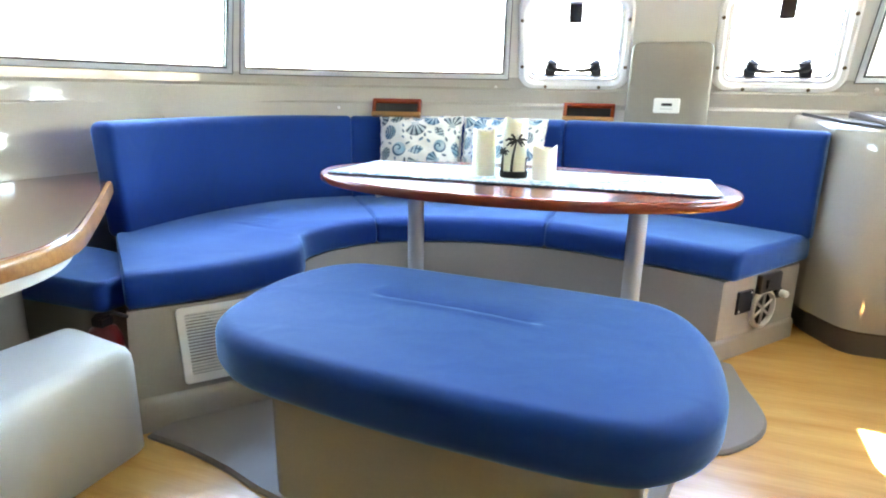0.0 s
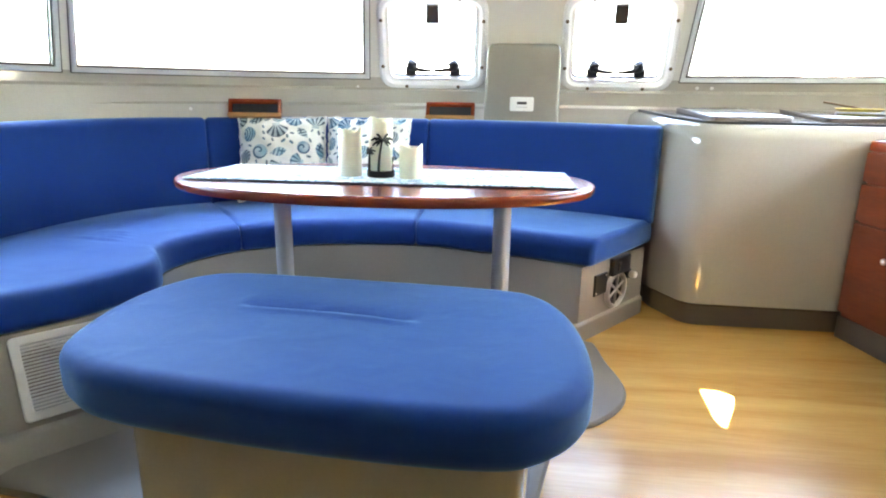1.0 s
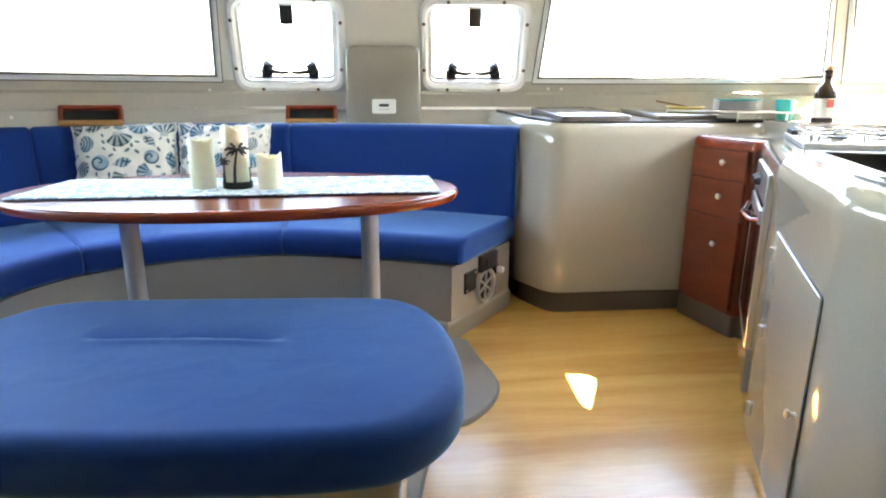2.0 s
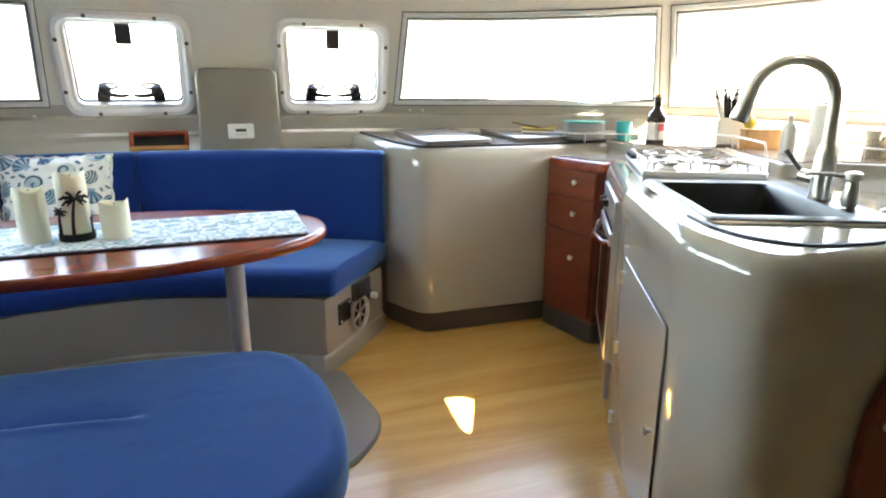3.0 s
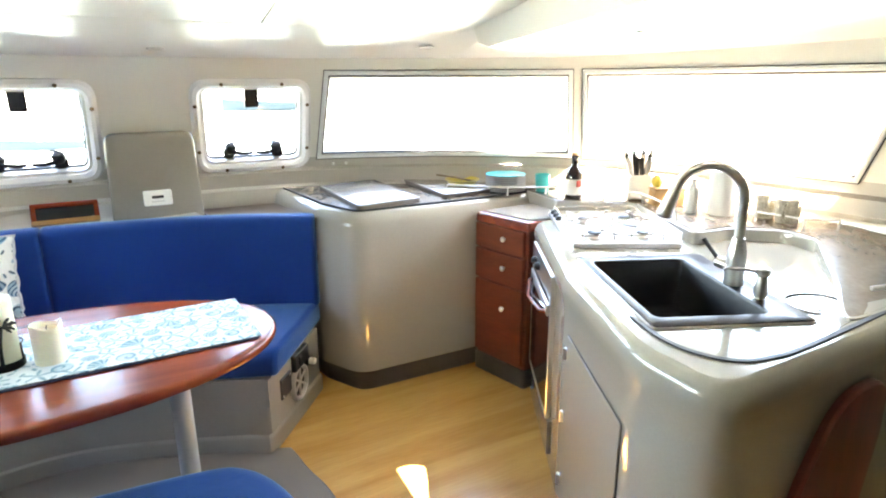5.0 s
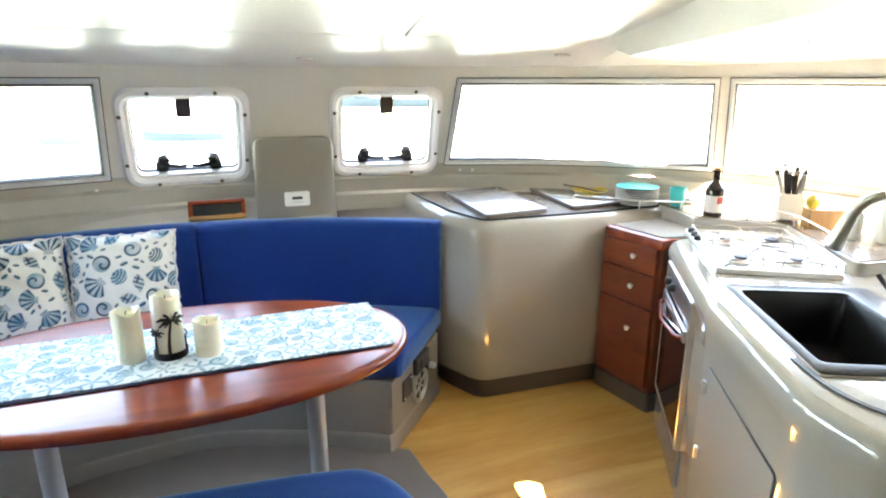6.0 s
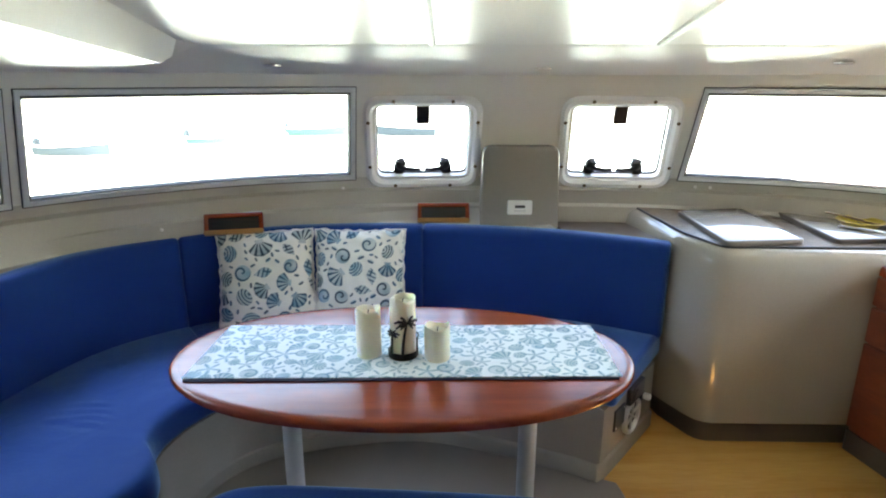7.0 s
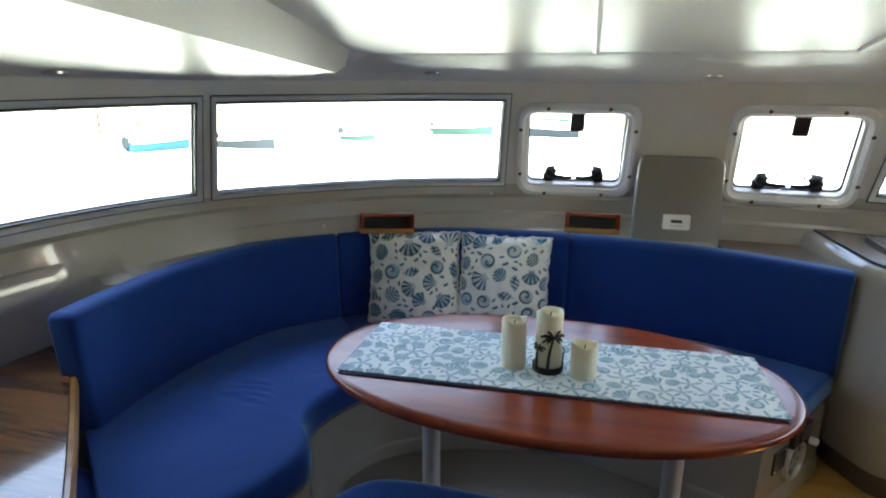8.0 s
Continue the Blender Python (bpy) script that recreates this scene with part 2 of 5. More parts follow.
# ---- building blocks ----
def finish(bm, sharp=42):
    bmesh.ops.recalc_face_normals(bm, faces=bm.faces)
    for f in bm.faces:
        f.smooth = True
    for e in bm.edges:
        if len(e.link_faces) == 2:
            e.smooth = e.calc_face_angle(0.0) < radians(sharp)
    return bm


def part(name, bm, mat, parent=None, label="", sharp=42, flat=False):
    """One mesh object from a bmesh, under a thing or a part."""
    finish(bm, sharp)
    me = bpy.data.meshes.new(name)
    bm.to_mesh(me)
    bm.free()
    for q in (mat if isinstance(mat, (list, tuple)) else [mat]):
        me.materials.append(q)
    ob = new(name, me)
    if parent is not None:
        ob.parent = parent
    if label:
        tagged(ob, label)
    return ob


def thing(name, label, category, group="", kind="", at=(0, 0, 0), rz=0.0):
    ob = new(name)
    ob.empty_display_size = 0.05
    ob.matrix_world = pose(*at, 0, 0, rz)
    return tagged(ob, label, category, group, kind)


def solo(name, bm, mat, label, category, group="", kind="", sharp=42):
    return tagged(part(name, bm, mat, None, "", sharp), label, category, group, kind)


def spline(points, n=12, closed=False):
    """A smooth curve through points (2D or 3D)."""
    p = [Vector(q) for q in points]
    out = []
    m = len(p)
    for i in range(m if closed else m - 1):
        a, b, c, d = (p[(i - 1) % m] if closed or i else p[0] * 2 - p[1]), p[i], p[(i + 1) % m], (p[(i + 2) % m] if closed or i + 2 < m else p[-1] * 2 - p[-2])
        for k in range(n):
            t = k / n
            out.append(0.5 * (2 * b + (c - a) * t + (2 * a - 5 * b + 4 * c - d) * t * t + (3 * b - a - 3 * c + d) * t ** 3))
    if not closed:
        out.append(p[-1].copy())
    return out


def rounded(poly, radius, n=6):
    """A closed outline with its corners rounded; radius: one for all, or one each."""
    out = []
    m = len(poly)
    for i in range(m):
        r = radius[i] if isinstance(radius, (list, tuple)) else radius
        p, a, b = Vector(poly[i]), Vector(poly[i - 1]), Vector(poly[(i + 1) % m])
        u, v = (a - p), (b - p)
        lu, lv = u.length, v.length
        u, v = u / lu, v / lv
        half = max(0.05, math.acos(max(-1, min(1, u.dot(v)))) / 2)
        cut = min(r / math.tan(half), 0.48 * lu, 0.48 * lv)
        if cut < 1e-4 or half > 1.55:
            out.append(p)
            continue
        s, e = p + u * cut, p + v * cut
        out.append(p + u * min(cut + 0.012, 0.49 * lu))
        for k in range(n + 1):
            t = k / n
            out.append((1 - t) ** 2 * s + 2 * t * (1 - t) * p + t * t * e)
        out.append(p + v * min(cut + 0.012, 0.49 * lv))
    return out


def inset(pts, d):
    """A closed outline moved inwards by d."""
    m = len(pts)
    area = sum(pts[i][0] * pts[(i + 1) % m][1] - pts[(i + 1) % m][0] * pts[i][1] for i in range(m))
    side = 1 if area > 0 else -1
    out = []
    for i in range(m):
        a, p, b = Vector(pts[i - 1][:2]), Vector(pts[i][:2]), Vector(pts[(i + 1) % m][:2])
        u, v = (p - a), (b - p)
        u = u.normalized() if u.length > 1e-7 else v.normalized()
        v = v.normalized() if v.length > 1e-7 else u
        n1, n2 = Vector((-u.y, u.x)) * side, Vector((-v.y, v.x)) * side
        w = n1 + n2
        w = w.normalized() if w.length > 1e-5 else n1
        out.append(p + w * d / max(0.5, w.dot(n1)))
    return out


def loft(rings, cap=True, closed=True, bm=None):
    """Quads between rings of equal count; the first and the last are closed with a face."""
    bm = bm or bmesh.new()
    vs = [[bm.verts.new(p) for p in r] for r in rings]
    m = len(rings[0])
    for a, b in zip(vs, vs[1:]):
        for i in range(m if closed else m - 1):
            j = (i + 1) % m
            bm.faces.new((a[i], a[j], b[j], b[i]))
    if cap:
        bm.faces.new(vs[0][::-1])
        bm.faces.new(vs[-1])
    return bm


def moulded(outline, profile, bm=None):
    """A solid over an outline; profile: (inset, z) from below to the top."""
    return loft([[(p[0], p[1], z) for p in inset(outline, d)] for d, z in profile], bm=bm)


def soft(z0, z1, r, n=5):
    """A profile rolled below and above, as of a cushion."""
    lo = [(r * (1 - math.sin(math.pi / 2 * k / n)), z0 + r * (1 - math.cos(math.pi / 2 * k / n))) for k in range(n + 1)]
    hi = [(r * (1 - math.cos(math.pi / 2 * k / n)), z1 - r + r * math.sin(math.pi / 2 * k / n)) for k in range(n + 1)]
    return lo + hi


def tube(path, radius, seg=10, bm=None, cap=True):
    """A round bar along a path; radius: one, or one a point."""
    p = [Vector(q) for q in path]
    rings, ref = [], None
    for i, q in enumerate(p):
        t = (p[min(i + 1, len(p) - 1)] - p[max(i - 1, 0)]).normalized()
        if ref is None:
            ref = t.orthogonal().normalized()
        ref = (ref - t * ref.dot(t)).normalized()
        w = t.cross(ref)
        r = radius[i] if isinstance(radius, (list, tuple)) else radius
        rings.append([q + (ref * math.cos(2 * math.pi * k / seg) + w * math.sin(2 * math.pi * k / seg)) * r for k in range(seg)])
    return loft(rings, cap, bm=bm)


def lathe(profile, seg=28, at=(0, 0, 0), bm=None, cap=True):
    """A turned body; profile: (radius, z) from below to the top."""
    return loft([[(at[0] + r * math.cos(2 * math.pi * k / seg), at[1] + r * math.sin(2 * math.pi * k / seg), at[2] + z) for k in range(seg)] for r, z in profile], cap, bm=bm)


def box(size, bevel=0.004, at=(0, 0, 0), m=None, bm=None, seg=2):
    """A block with softened edges, its middle at a place, turned by m."""
    t = bmesh.new()
    bmesh.ops.create_cube(t, size=1.0)
    bmesh.ops.scale(t, vec=size, verts=t.verts)
    if bevel:
        bmesh.ops.bevel(t, geom=t.edges[:], offset=bevel, segments=seg, affect="EDGES", clamp_overlap=True)
    bmesh.ops.transform(t, matrix=Matrix.Translation(at) @ (m or Matrix()), verts=t.verts)
    if bm is None:
        return t
    me = bpy.data.meshes.new("tmp")
    t.to_mesh(me)
    t.free()
    bm.from_mesh(me)
    bpy.data.meshes.remove(me)
    return bm


def turned(bm, m):
    bmesh.ops.transform(bm, matrix=m, verts=bm.verts)
    return bm


def slab(outline, frame_m, thick, bevel=0.004):
    """A plate whose outline lies in the x-y plane of frame_m, with its face towards +z."""
    return turned(moulded(outline, [(0, 0), (0, thick - bevel), (bevel, thick)]), frame_m)


def rect(w, h, r=0.0, n=5, cx=0.0, cy=0.0):
    p = [(cx - w / 2, cy - h / 2), (cx + w / 2, cy - h / 2), (cx + w / 2, cy + h / 2), (cx - w / 2, cy + h / 2)]
    return rounded(p, r, n) if r else [Vector(q) for q in p]


def ring_plate(outer, inner, frame_m, thick, bevel=0.003):
    """A flat ring between two outlines of equal count, of that thickness."""
    rings = [[(*p, 0) for p in outer], [(*p, thick - bevel) for p in outer], [(*p, thick) for p in inset(outer, bevel)],
             [(*p, thick) for p in inset(inner, -bevel)], [(*p, thick - bevel) for p in inner], [(*p, 0) for p in inner]]
    return turned(loft(rings + [rings[0]], cap=False), frame_m)


def face_frame(origin, right, up):
    """A frame on a face: x along right, y along up, z out of the face."""
    x = Vector(right).normalized()
    y = Vector(up)
    y = (y - x * y.dot(x)).normalized()
    z = x.cross(y)
    m = Matrix((x, y, z)).transposed().to_4x4()
    m.translation = origin
    return m


# ---- the cabin's shell ----
HALF = [(0, 3.18), (0.5, 3.17), (0.9, 3.10), (1.5, 2.88), (2.12, 2.40), (2.42, 1.85), (2.55, 1.15), (2.6, 0.4), (2.62, -0.6), (2.62, -2.6)]
right_half = spline(HALF, 16)
PLAN = [Vector((-q.x, q.y)) for q in right_half[::-1]][:-1] + right_half
ARC = [0.0]
for i in range(1, len(PLAN)):
    ARC.append(ARC[-1] + (PLAN[i] - PLAN[i - 1]).length)
MID = ARC[len(right_half) - 1]
ARC = [a - MID for a in ARC]
END = ARC[-1]


def plan_at(s):
    """The plan's point and inward normal at arc length s from the centreline."""
    s = max(-END, min(END, s))
    x = float(np.interp(s, ARC, [p.x for p in PLAN]))
    y = float(np.interp(s, ARC, [p.y for p in PLAN]))
    e = 0.06
    a = Vector((np.interp(s - e, ARC, [p.x for p in PLAN]), np.interp(s - e, ARC, [p.y for p in PLAN])))
    b = Vector((np.interp(s + e, ARC, [p.x for p in PLAN]), np.interp(s + e, ARC, [p.y for p in PLAN])))
    t = (b - a).normalized()
    return Vector((x, y)), Vector((t.y, -t.x))


def arc_x(x):
    n = len(right_half)
    return float(np.interp(x, [q.x for q in right_half[: 16 * 7]], ARC[n - 1: n - 1 + 16 * 7]))


def arc_y(y):
    n = len(right_half)
    return float(np.interp(-y, [-q.y for q in right_half[16:]], ARC[n - 1 + 16:]))


WALL_Z = [1.675, 1.63, 1.595, 1.57, 1.54, 1.36, 1.15, 1.14, 1.115, 1.085, 1.07, 1.0, 0.985, 0.935, 0.92, 0.5, 0.0]
WALL_D = [0.205, 0.18, 0.165, 0.16, 0.143, 0.08, 0.004, 0.0, 0.0, 0.0, 0.025, 0.03, 0.05, 0.055, 0.06, 0.06, 0.06]


def wall_point(s, z, d=0.0):
    """A point of the inner wall face, d further inwards."""
    p, n = plan_at(s)
    q = p + n * (float(np.interp(-z, [-k for k in WALL_Z], WALL_D)) + d)
    return Vector((q.x + C, q.y, z))


def wall_frame(s, z):
    """A frame on the wall at s, z: x to the right as seen from inside, y up, z inwards."""
    e = 0.05
    return face_frame(wall_point(s, z), wall_point(s + e, z) - wall_point(s - e, z), wall_point(s, z + e) - wall_point(s, z - e))


S_END, SLANT = arc_y(1.14), 0.45
# inner edge, mullion, outer edge of the windows on either side
EDGES = {1: (arc_x(0.872), arc_x(2.10), arc_x(2.15)), -1: (arc_x(0.875), arc_x(2.13), arc_x(2.17))}
LEAN_IN = {1: 0.13, -1: 0.0}
HATCH_S = (arc_x(0.255), arc_x(0.765))
WINDOWS = [(-1, EDGES[-1][2], S_END), (-1, EDGES[-1][0], EDGES[-1][1]), (1, EDGES[1][0], EDGES[1][1]), (1, EDGES[1][2], S_END)]

# ceiling: low soffit round a raised middle panel that climbs aft
SOFFIT_F, PANEL_F, PANEL_X = 2.96, 2.42, 1.43


def soffit_z(y):
    return 1.66 + 0.02 * max(0.0, 2.7 - y)


def soffit_inner_z(y):
    return 1.69 + 0.1 * max(-0.1, 2.37 - y)


def panel_z(y):
    return 1.775 + 0.2 * max(0.0, PANEL_F - y) - 0.02 * max(0.0, PANEL_F - y) ** 2


def build_wall():
    cols = [0.0]
    for side in (-1, 1):
        keys = [*EDGES[side], S_END, *HATCH_S, END]
        cols += [side * v for v in keys] + [side * k * 0.14 for k in range(1, int(END / 0.14)) if min(abs(k * 0.14 - e) for e in keys) > 0.03]
    cols.sort()
    zs = WALL_Z

    def shear(s, z):
        side = 1 if s > 0 else -1
        k = max(0.0, 1 - abs(abs(s) - S_END) / 0.5)
        k2 = max(0.0, 1 - abs(abs(s) - EDGES[side][0]) / 0.3) * LEAN_IN[side]
        h = max(0.0, min(0.455, z - 1.14))
        return s + side * (h * SLANT * k + k2 * (h - 0.15 if 1.1 < z < 1.6 else 0.0))

    bm = bmesh.new()

    def lift(q, j):
        if j == 0:
            q.z = max(q.z, soffit_z(q.y) + 0.04)
        return q

    inner = [[bm.verts.new(lift(wall_point(shear(s, z), z), j)) for j, z in enumerate(zs)] for s in cols]
    outer = [[bm.verts.new(lift(wall_point(shear(s, z), z, -0.06), j)) for j, z in enumerate(zs)] for s in cols]

    def hole(i, j):
        if not (0 <= i < len(cols) - 1 and 0 <= j < len(zs) - 1):
            return True
        e = EDGES[1 if cols[i] + cols[i + 1] > 0 else -1]
        s, z = abs(cols[i] + cols[i + 1]) / 2, (zs[j] + zs[j + 1]) / 2
        if 1.14 < z < 1.595 and (e[0] < s < e[1] or e[2] < s < S_END):
            return True
        return 1.115 < z < 1.54 and HATCH_S[0] < s < HATCH_S[1]

    for i in range(len(cols) - 1):
        for j in range(len(zs) - 1):
            if hole(i, j):
                continue
            bm.faces.new((inner[i][j], inner[i + 1][j], inner[i + 1][j + 1], inner[i][j + 1]))
            bm.faces.new((outer[i][j + 1], outer[i + 1][j + 1], outer[i + 1][j], outer[i][j]))
            for di, dj, a, b in ((-1, 0, (i, j), (i, j + 1)), (1, 0, (i + 1, j), (i + 1, j + 1)), (0, -1, (i, j), (i + 1, j)), (0, 1, (i, j + 1), (i + 1, j + 1))):
                if hole(i + di, j + dj):
                    bm.faces.new((inner[a[0]][a[1]], inner[b[0]][b[1]], outer[b[0]][b[1]], outer[a[0]][a[1]]))
    for f in bm.faces:
        q = f.calc_center_median()
        # wall faces aft of the view take the darkened, bounce-cutting colour
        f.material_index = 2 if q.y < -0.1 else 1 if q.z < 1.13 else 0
    return solo("wall_front", bm, [LINER, LEDGE_GEL, BOUNCE_CUT_GEL], "curved cream gelcoat cabin wall with a stepped ledge", "wall", kind="structure", sharp=30)


build_wall()

def build_ceiling():
    bm = bmesh.new()
    ss = [-END + 2 * END * k / 90 for k in range(91)]
    rim = [wall_point(s, 1.66, -0.03) for s in ss]

    def inner_pt(q):
        x = max(-PANEL_X, min(PANEL_X, q.x - C))
        return Vector((x + C, min(q.y - 0.05, PANEL_F if abs(x) < PANEL_X - 0.06 else PANEL_F - (abs(x) - PANEL_X + 0.06)), 0))

    rows = []
    for q in rim:
        i = inner_pt(q)
        front = max(0.0, min(1.0, (i.y - PANEL_F + 0.1) / 0.09))
        mid = q.lerp(i, 0.3)
        edge = soffit_inner_z(i.y) * (1 - front) + (panel_z(i.y) - 0.012) * front
        row = [Vector((q.x, q.y, soffit_z(q.y))), Vector((mid.x, mid.y, soffit_z(q.y) * 0.7 + edge * 0.3)), Vector((i.x, i.y, edge))]
        row.append(Vector((C + (i.x - C) * 0.975, i.y - 0.03, panel_z(i.y))))
        rows.append([bm.verts.new(v) for v in row])
    for a, b in zip(rows, rows[1:]):
        for k in range(3):
            bm.faces.new((a[k], b[k], b[k + 1], a[k + 1]))
    # middle panel, a grid between the two sides
    n = len(rows)
    top = [r[3] for r in rows]
    left, right = top[: n // 2 + 1], top[: n // 2 - 1: -1]
    prev = None
    for a, b in zip(left, right):
        y = (a.co.y + b.co.y) / 2
        row = [a] + [bm.verts.new(a.co.lerp(b.co, k / 12)) for k in range(1, 12)] + [b] if a is not b else [a]
        if prev and len(row) == len(prev):
            for k in range(12):
                quad = (prev[k], prev[k + 1], row[k + 1], row[k])
                bm.faces.new(quad)
        elif prev and len(row) == 1:
            for k in range(12):
                bm.faces.new((prev[k], prev[k + 1], row[0]))
        prev = row
    return bm


ceiling_bm = build_ceiling()
# added unseen ceiling hole, cut to throw the sun patch on the floor
patch = [f for f in ceiling_bm.faces if (f.calc_center_median().to_2d() - Vector((1.33, 0.56))).length < 0.3 and f.calc_center_median().x < C + PANEL_X - 0.06]
hole = [(1.342, 0.74), (1.40, 0.735), (1.44, 0.70), (1.412, 0.61), (1.35, 0.465), (1.337, 0.51)]
bounds = {e for f in patch for e in f.edges}
for f in patch:
    ceiling_bm.faces.remove(f)
rim_edges = [e for e in bounds if len(e.link_faces) == 1]
for e in bounds:
    if not e.link_faces:
        ceiling_bm.edges.remove(e)
for v in [v for v in ceiling_bm.verts if not v.link_edges]:
    ceiling_bm.verts.remove(v)
hv = [ceiling_bm.verts.new((x, y, panel_z(y + 0.03))) for x, y in hole]
hole_edges = [ceiling_bm.edges.new((a, b)) for a, b in zip(hv, hv[1:] + hv[:1])]
bmesh.ops.triangle_fill(ceiling_bm, edges=rim_edges + hole_edges, use_beauty=True)
solo("ceiling", ceiling_bm, CEILING, "glossy white moulded ceiling with a raised middle panel", "ceiling", kind="structure", sharp=25)

# floor
fl = bmesh.new()
fl_rim = [wall_point(-END + 2 * END * k / 60, 0.0, -0.02) for k in range(61)]
loft([[(q.x, q.y, -0.04) for q in fl_rim], [(q.x, q.y, 0.0) for q in fl_rim]], bm=fl)
solo("floor", fl, FLOOR, "pale maple laminate floor with a satin gloss", "floor", kind="structure")

# aft bulkhead: unseen, added to close the cabin, dark to cut bounced light
AFT = -2.58
solo("wall_aft", box((6.3, 0.06, 2.9), 0.0, (C, AFT - 0.03, 1.35)), BOUNCE_CUT_GEL, "unseen closing bulkhead, darkened to cut bounced light", "wall", kind="structure")

# ---- windows ----
def window_outline(side, s0, s1, z0, z1, grow=0.0, slanted=False, n=14):
    """(s, z) round a window, anticlockwise as seen from inside."""
    pts = []
    lo, hi = z0 - grow, z1 + grow
    slant = SLANT if slanted else 0.0
    lean = 0.0 if slanted else LEAN_IN[side]

    def a(z):
        return s0 - grow + lean * (z - z0 - 0.15)

    def b(z):
        return s1 + grow + slant * (z - z0)

    for k in range(n):
        pts.append((a(lo) + (b(lo) - a(lo)) * k / n, lo))
    for k in range(4):
        z = lo + (hi - lo) * k / 4
        pts.append((b(z), z))
    for k in range(n):
        pts.append((b(hi) + (a(hi) - b(hi)) * k / n, hi))
    for k in range(4):
        z = hi + (lo - hi) * k / 4
        pts.append((a(z), z))
    return [(side * s, z) for s, z in pts]


def wall_ring(side, spec, g0, g1, d0, d1, slanted):
    """A bar of rectangular section round a window, between two outlines and two depths."""
    o, i = window_outline(side, *spec, g0, slanted), window_outline(side, *spec, g1, slanted)
    e = 0.004
    return loft([[wall_point(s, z, d0) for s, z in o], [wall_point(s, z, d1 - e) for s, z in o], [wall_point(s, z, d1) for s, z in window_outline(side, *spec, g0 - e, slanted)],
                 [wall_point(s, z, d1) for s, z in window_outline(side, *spec, g1 + e, slanted)], [wall_point(s, z, d1 - e) for s, z in i], [wall_point(s, z, d0) for s, z in i],
                 [wall_point(s, z, d0) for s, z in o]], cap=False)


for i, (side, s0, s1) in enumerate(WINDOWS):
    spec, slanted = (s0, s1, 1.14, 1.595), s1 == S_END
    w = thing("window_%d" % (i + 1), "long curved cabin window in a slim grey aluminium frame", "window", kind="structure")
    part("window_frame", wall_ring(side, spec, 0.01, -0.014, -0.03, 0.01, slanted), ALU, w)
    part("outer_seal", wall_ring(side, spec, 0.0145, 0.0102, -0.01, 0.006, slanted), GASKET, w)
    part("gasket", wall_ring(side, spec, -0.0145, -0.021, -0.034, 0.0, slanted), GASKET, w)
    part("outer_frame", wall_ring(side, spec, 0.0, -0.028, -0.06, -0.036, slanted), ALU, w)
    bm = bmesh.new()
    cols = 24
    faces = []
    for d in (-0.04, -0.046):
        grid = [[bm.verts.new(wall_point(side * (s0 - 0.03 + (s1 + 0.03 + (SLANT * (z - 1.14) if slanted else 0) - s0) * k / cols), z, d)) for z in (1.13, 1.36, 1.605)] for k in range(cols + 1)]
        for a, b in zip(grid, grid[1:]):
            for k in range(2):
                bm.faces.new((a[k], b[k], b[k + 1], a[k + 1]))
    pane = part("pane", bm, GLASS, w)
    pane.visible_shadow = False


# ---- opening hatches in the front ----
def build_hatch(side):
    sc = side * arc_x(0.51)
    m = wall_frame(sc, 1.325) @ Matrix.Scale(1.13, 4)
    h = thing("hatch", "square white framed opening hatch with clear acrylic and black latches", "hatch", "front hatches")
    outer, inner = rect(0.535, 0.46, 0.085), rect(0.45, 0.375, 0.05)
    part("frame", ring_plate(outer, inner, m @ pose(0, 0, -0.012), 0.04, 0.014), HATCH_WHITE, h)
    rim = ring_plate(rect(0.452, 0.377, 0.045), rect(0.424, 0.35, 0.035), m @ pose(0, 0, -0.05), 0.05, 0.003)
    part("inner_rim", rim, HATCH_WHITE, h)
    seal = ring_plate(rect(0.424, 0.35, 0.035), rect(0.412, 0.338, 0.03), m @ pose(0, 0, -0.048), 0.012, 0.002)
    part("seal", seal, GASKET, h)
    pane = part("pane", slab(rect(0.422, 0.348, 0.03), m @ pose(0, 0, -0.062), 0.01), ACRYLIC, h)
    pane.visible_shadow = False
    for u in (-1, 1):
        latch = part("latch", turned(lathe([(0.026, 0), (0.028, 0.008), (0.024, 0.026), (0.014, 0.034)], 16), m @ pose(u * 0.105, -0.118, -0.03)), BLACK, h, "black pivoting latch")
        bm = tube([(u * 0.105, -0.118, 0.0), (u * 0.085, -0.128, 0.008), (u * 0.04, -0.134, 0.008), (u * 0.008, -0.132, 0.005)], [0.015, 0.011, 0.0095, 0.007], 8)
        part("handle", turned(bm, m), BLACK, latch)
        loop = [(u * 0.085 + 0.036 * math.cos(2 * math.pi * k / 16), -0.088 + 0.012 * math.sin(2 * math.pi * k / 16), 0.006) for k in range(17)]
        part("ring", turned(tube(loop, 0.004, 6), m), BLACK, latch)
        part("keeper", turned(box((0.052, 0.05, 0.034), 0.008, (u * 0.112, -0.145, -0.028)), m), BLACK, h)
    strap = part("hinge_strap", turned(box((0.062, 0.092, 0.016), 0.004, (0, 0.132, -0.02)), m), BLACK, h)
    part("hinge_pin", turned(tube([(-0.03, 0.172, -0.012), (0.03, 0.172, -0.012)], 0.006, 8), m), BLACK, strap)
    for x, y in ((-0.13, 0.209), (0.13, 0.209), (-0.13, -0.209), (0.13, -0.209), (-0.246, 0.11), (-0.246, -0.11), (0.246, 0.11), (0.246, -0.11)):
        part("screw", turned(lathe([(0.0085, 0), (0.0085, 0.003), (0.004, 0.005)], 10), m @ pose(x, y, 0.0255)), BRONZE, h)
    return h


for side in (-1, 1):
    build_hatch(side)

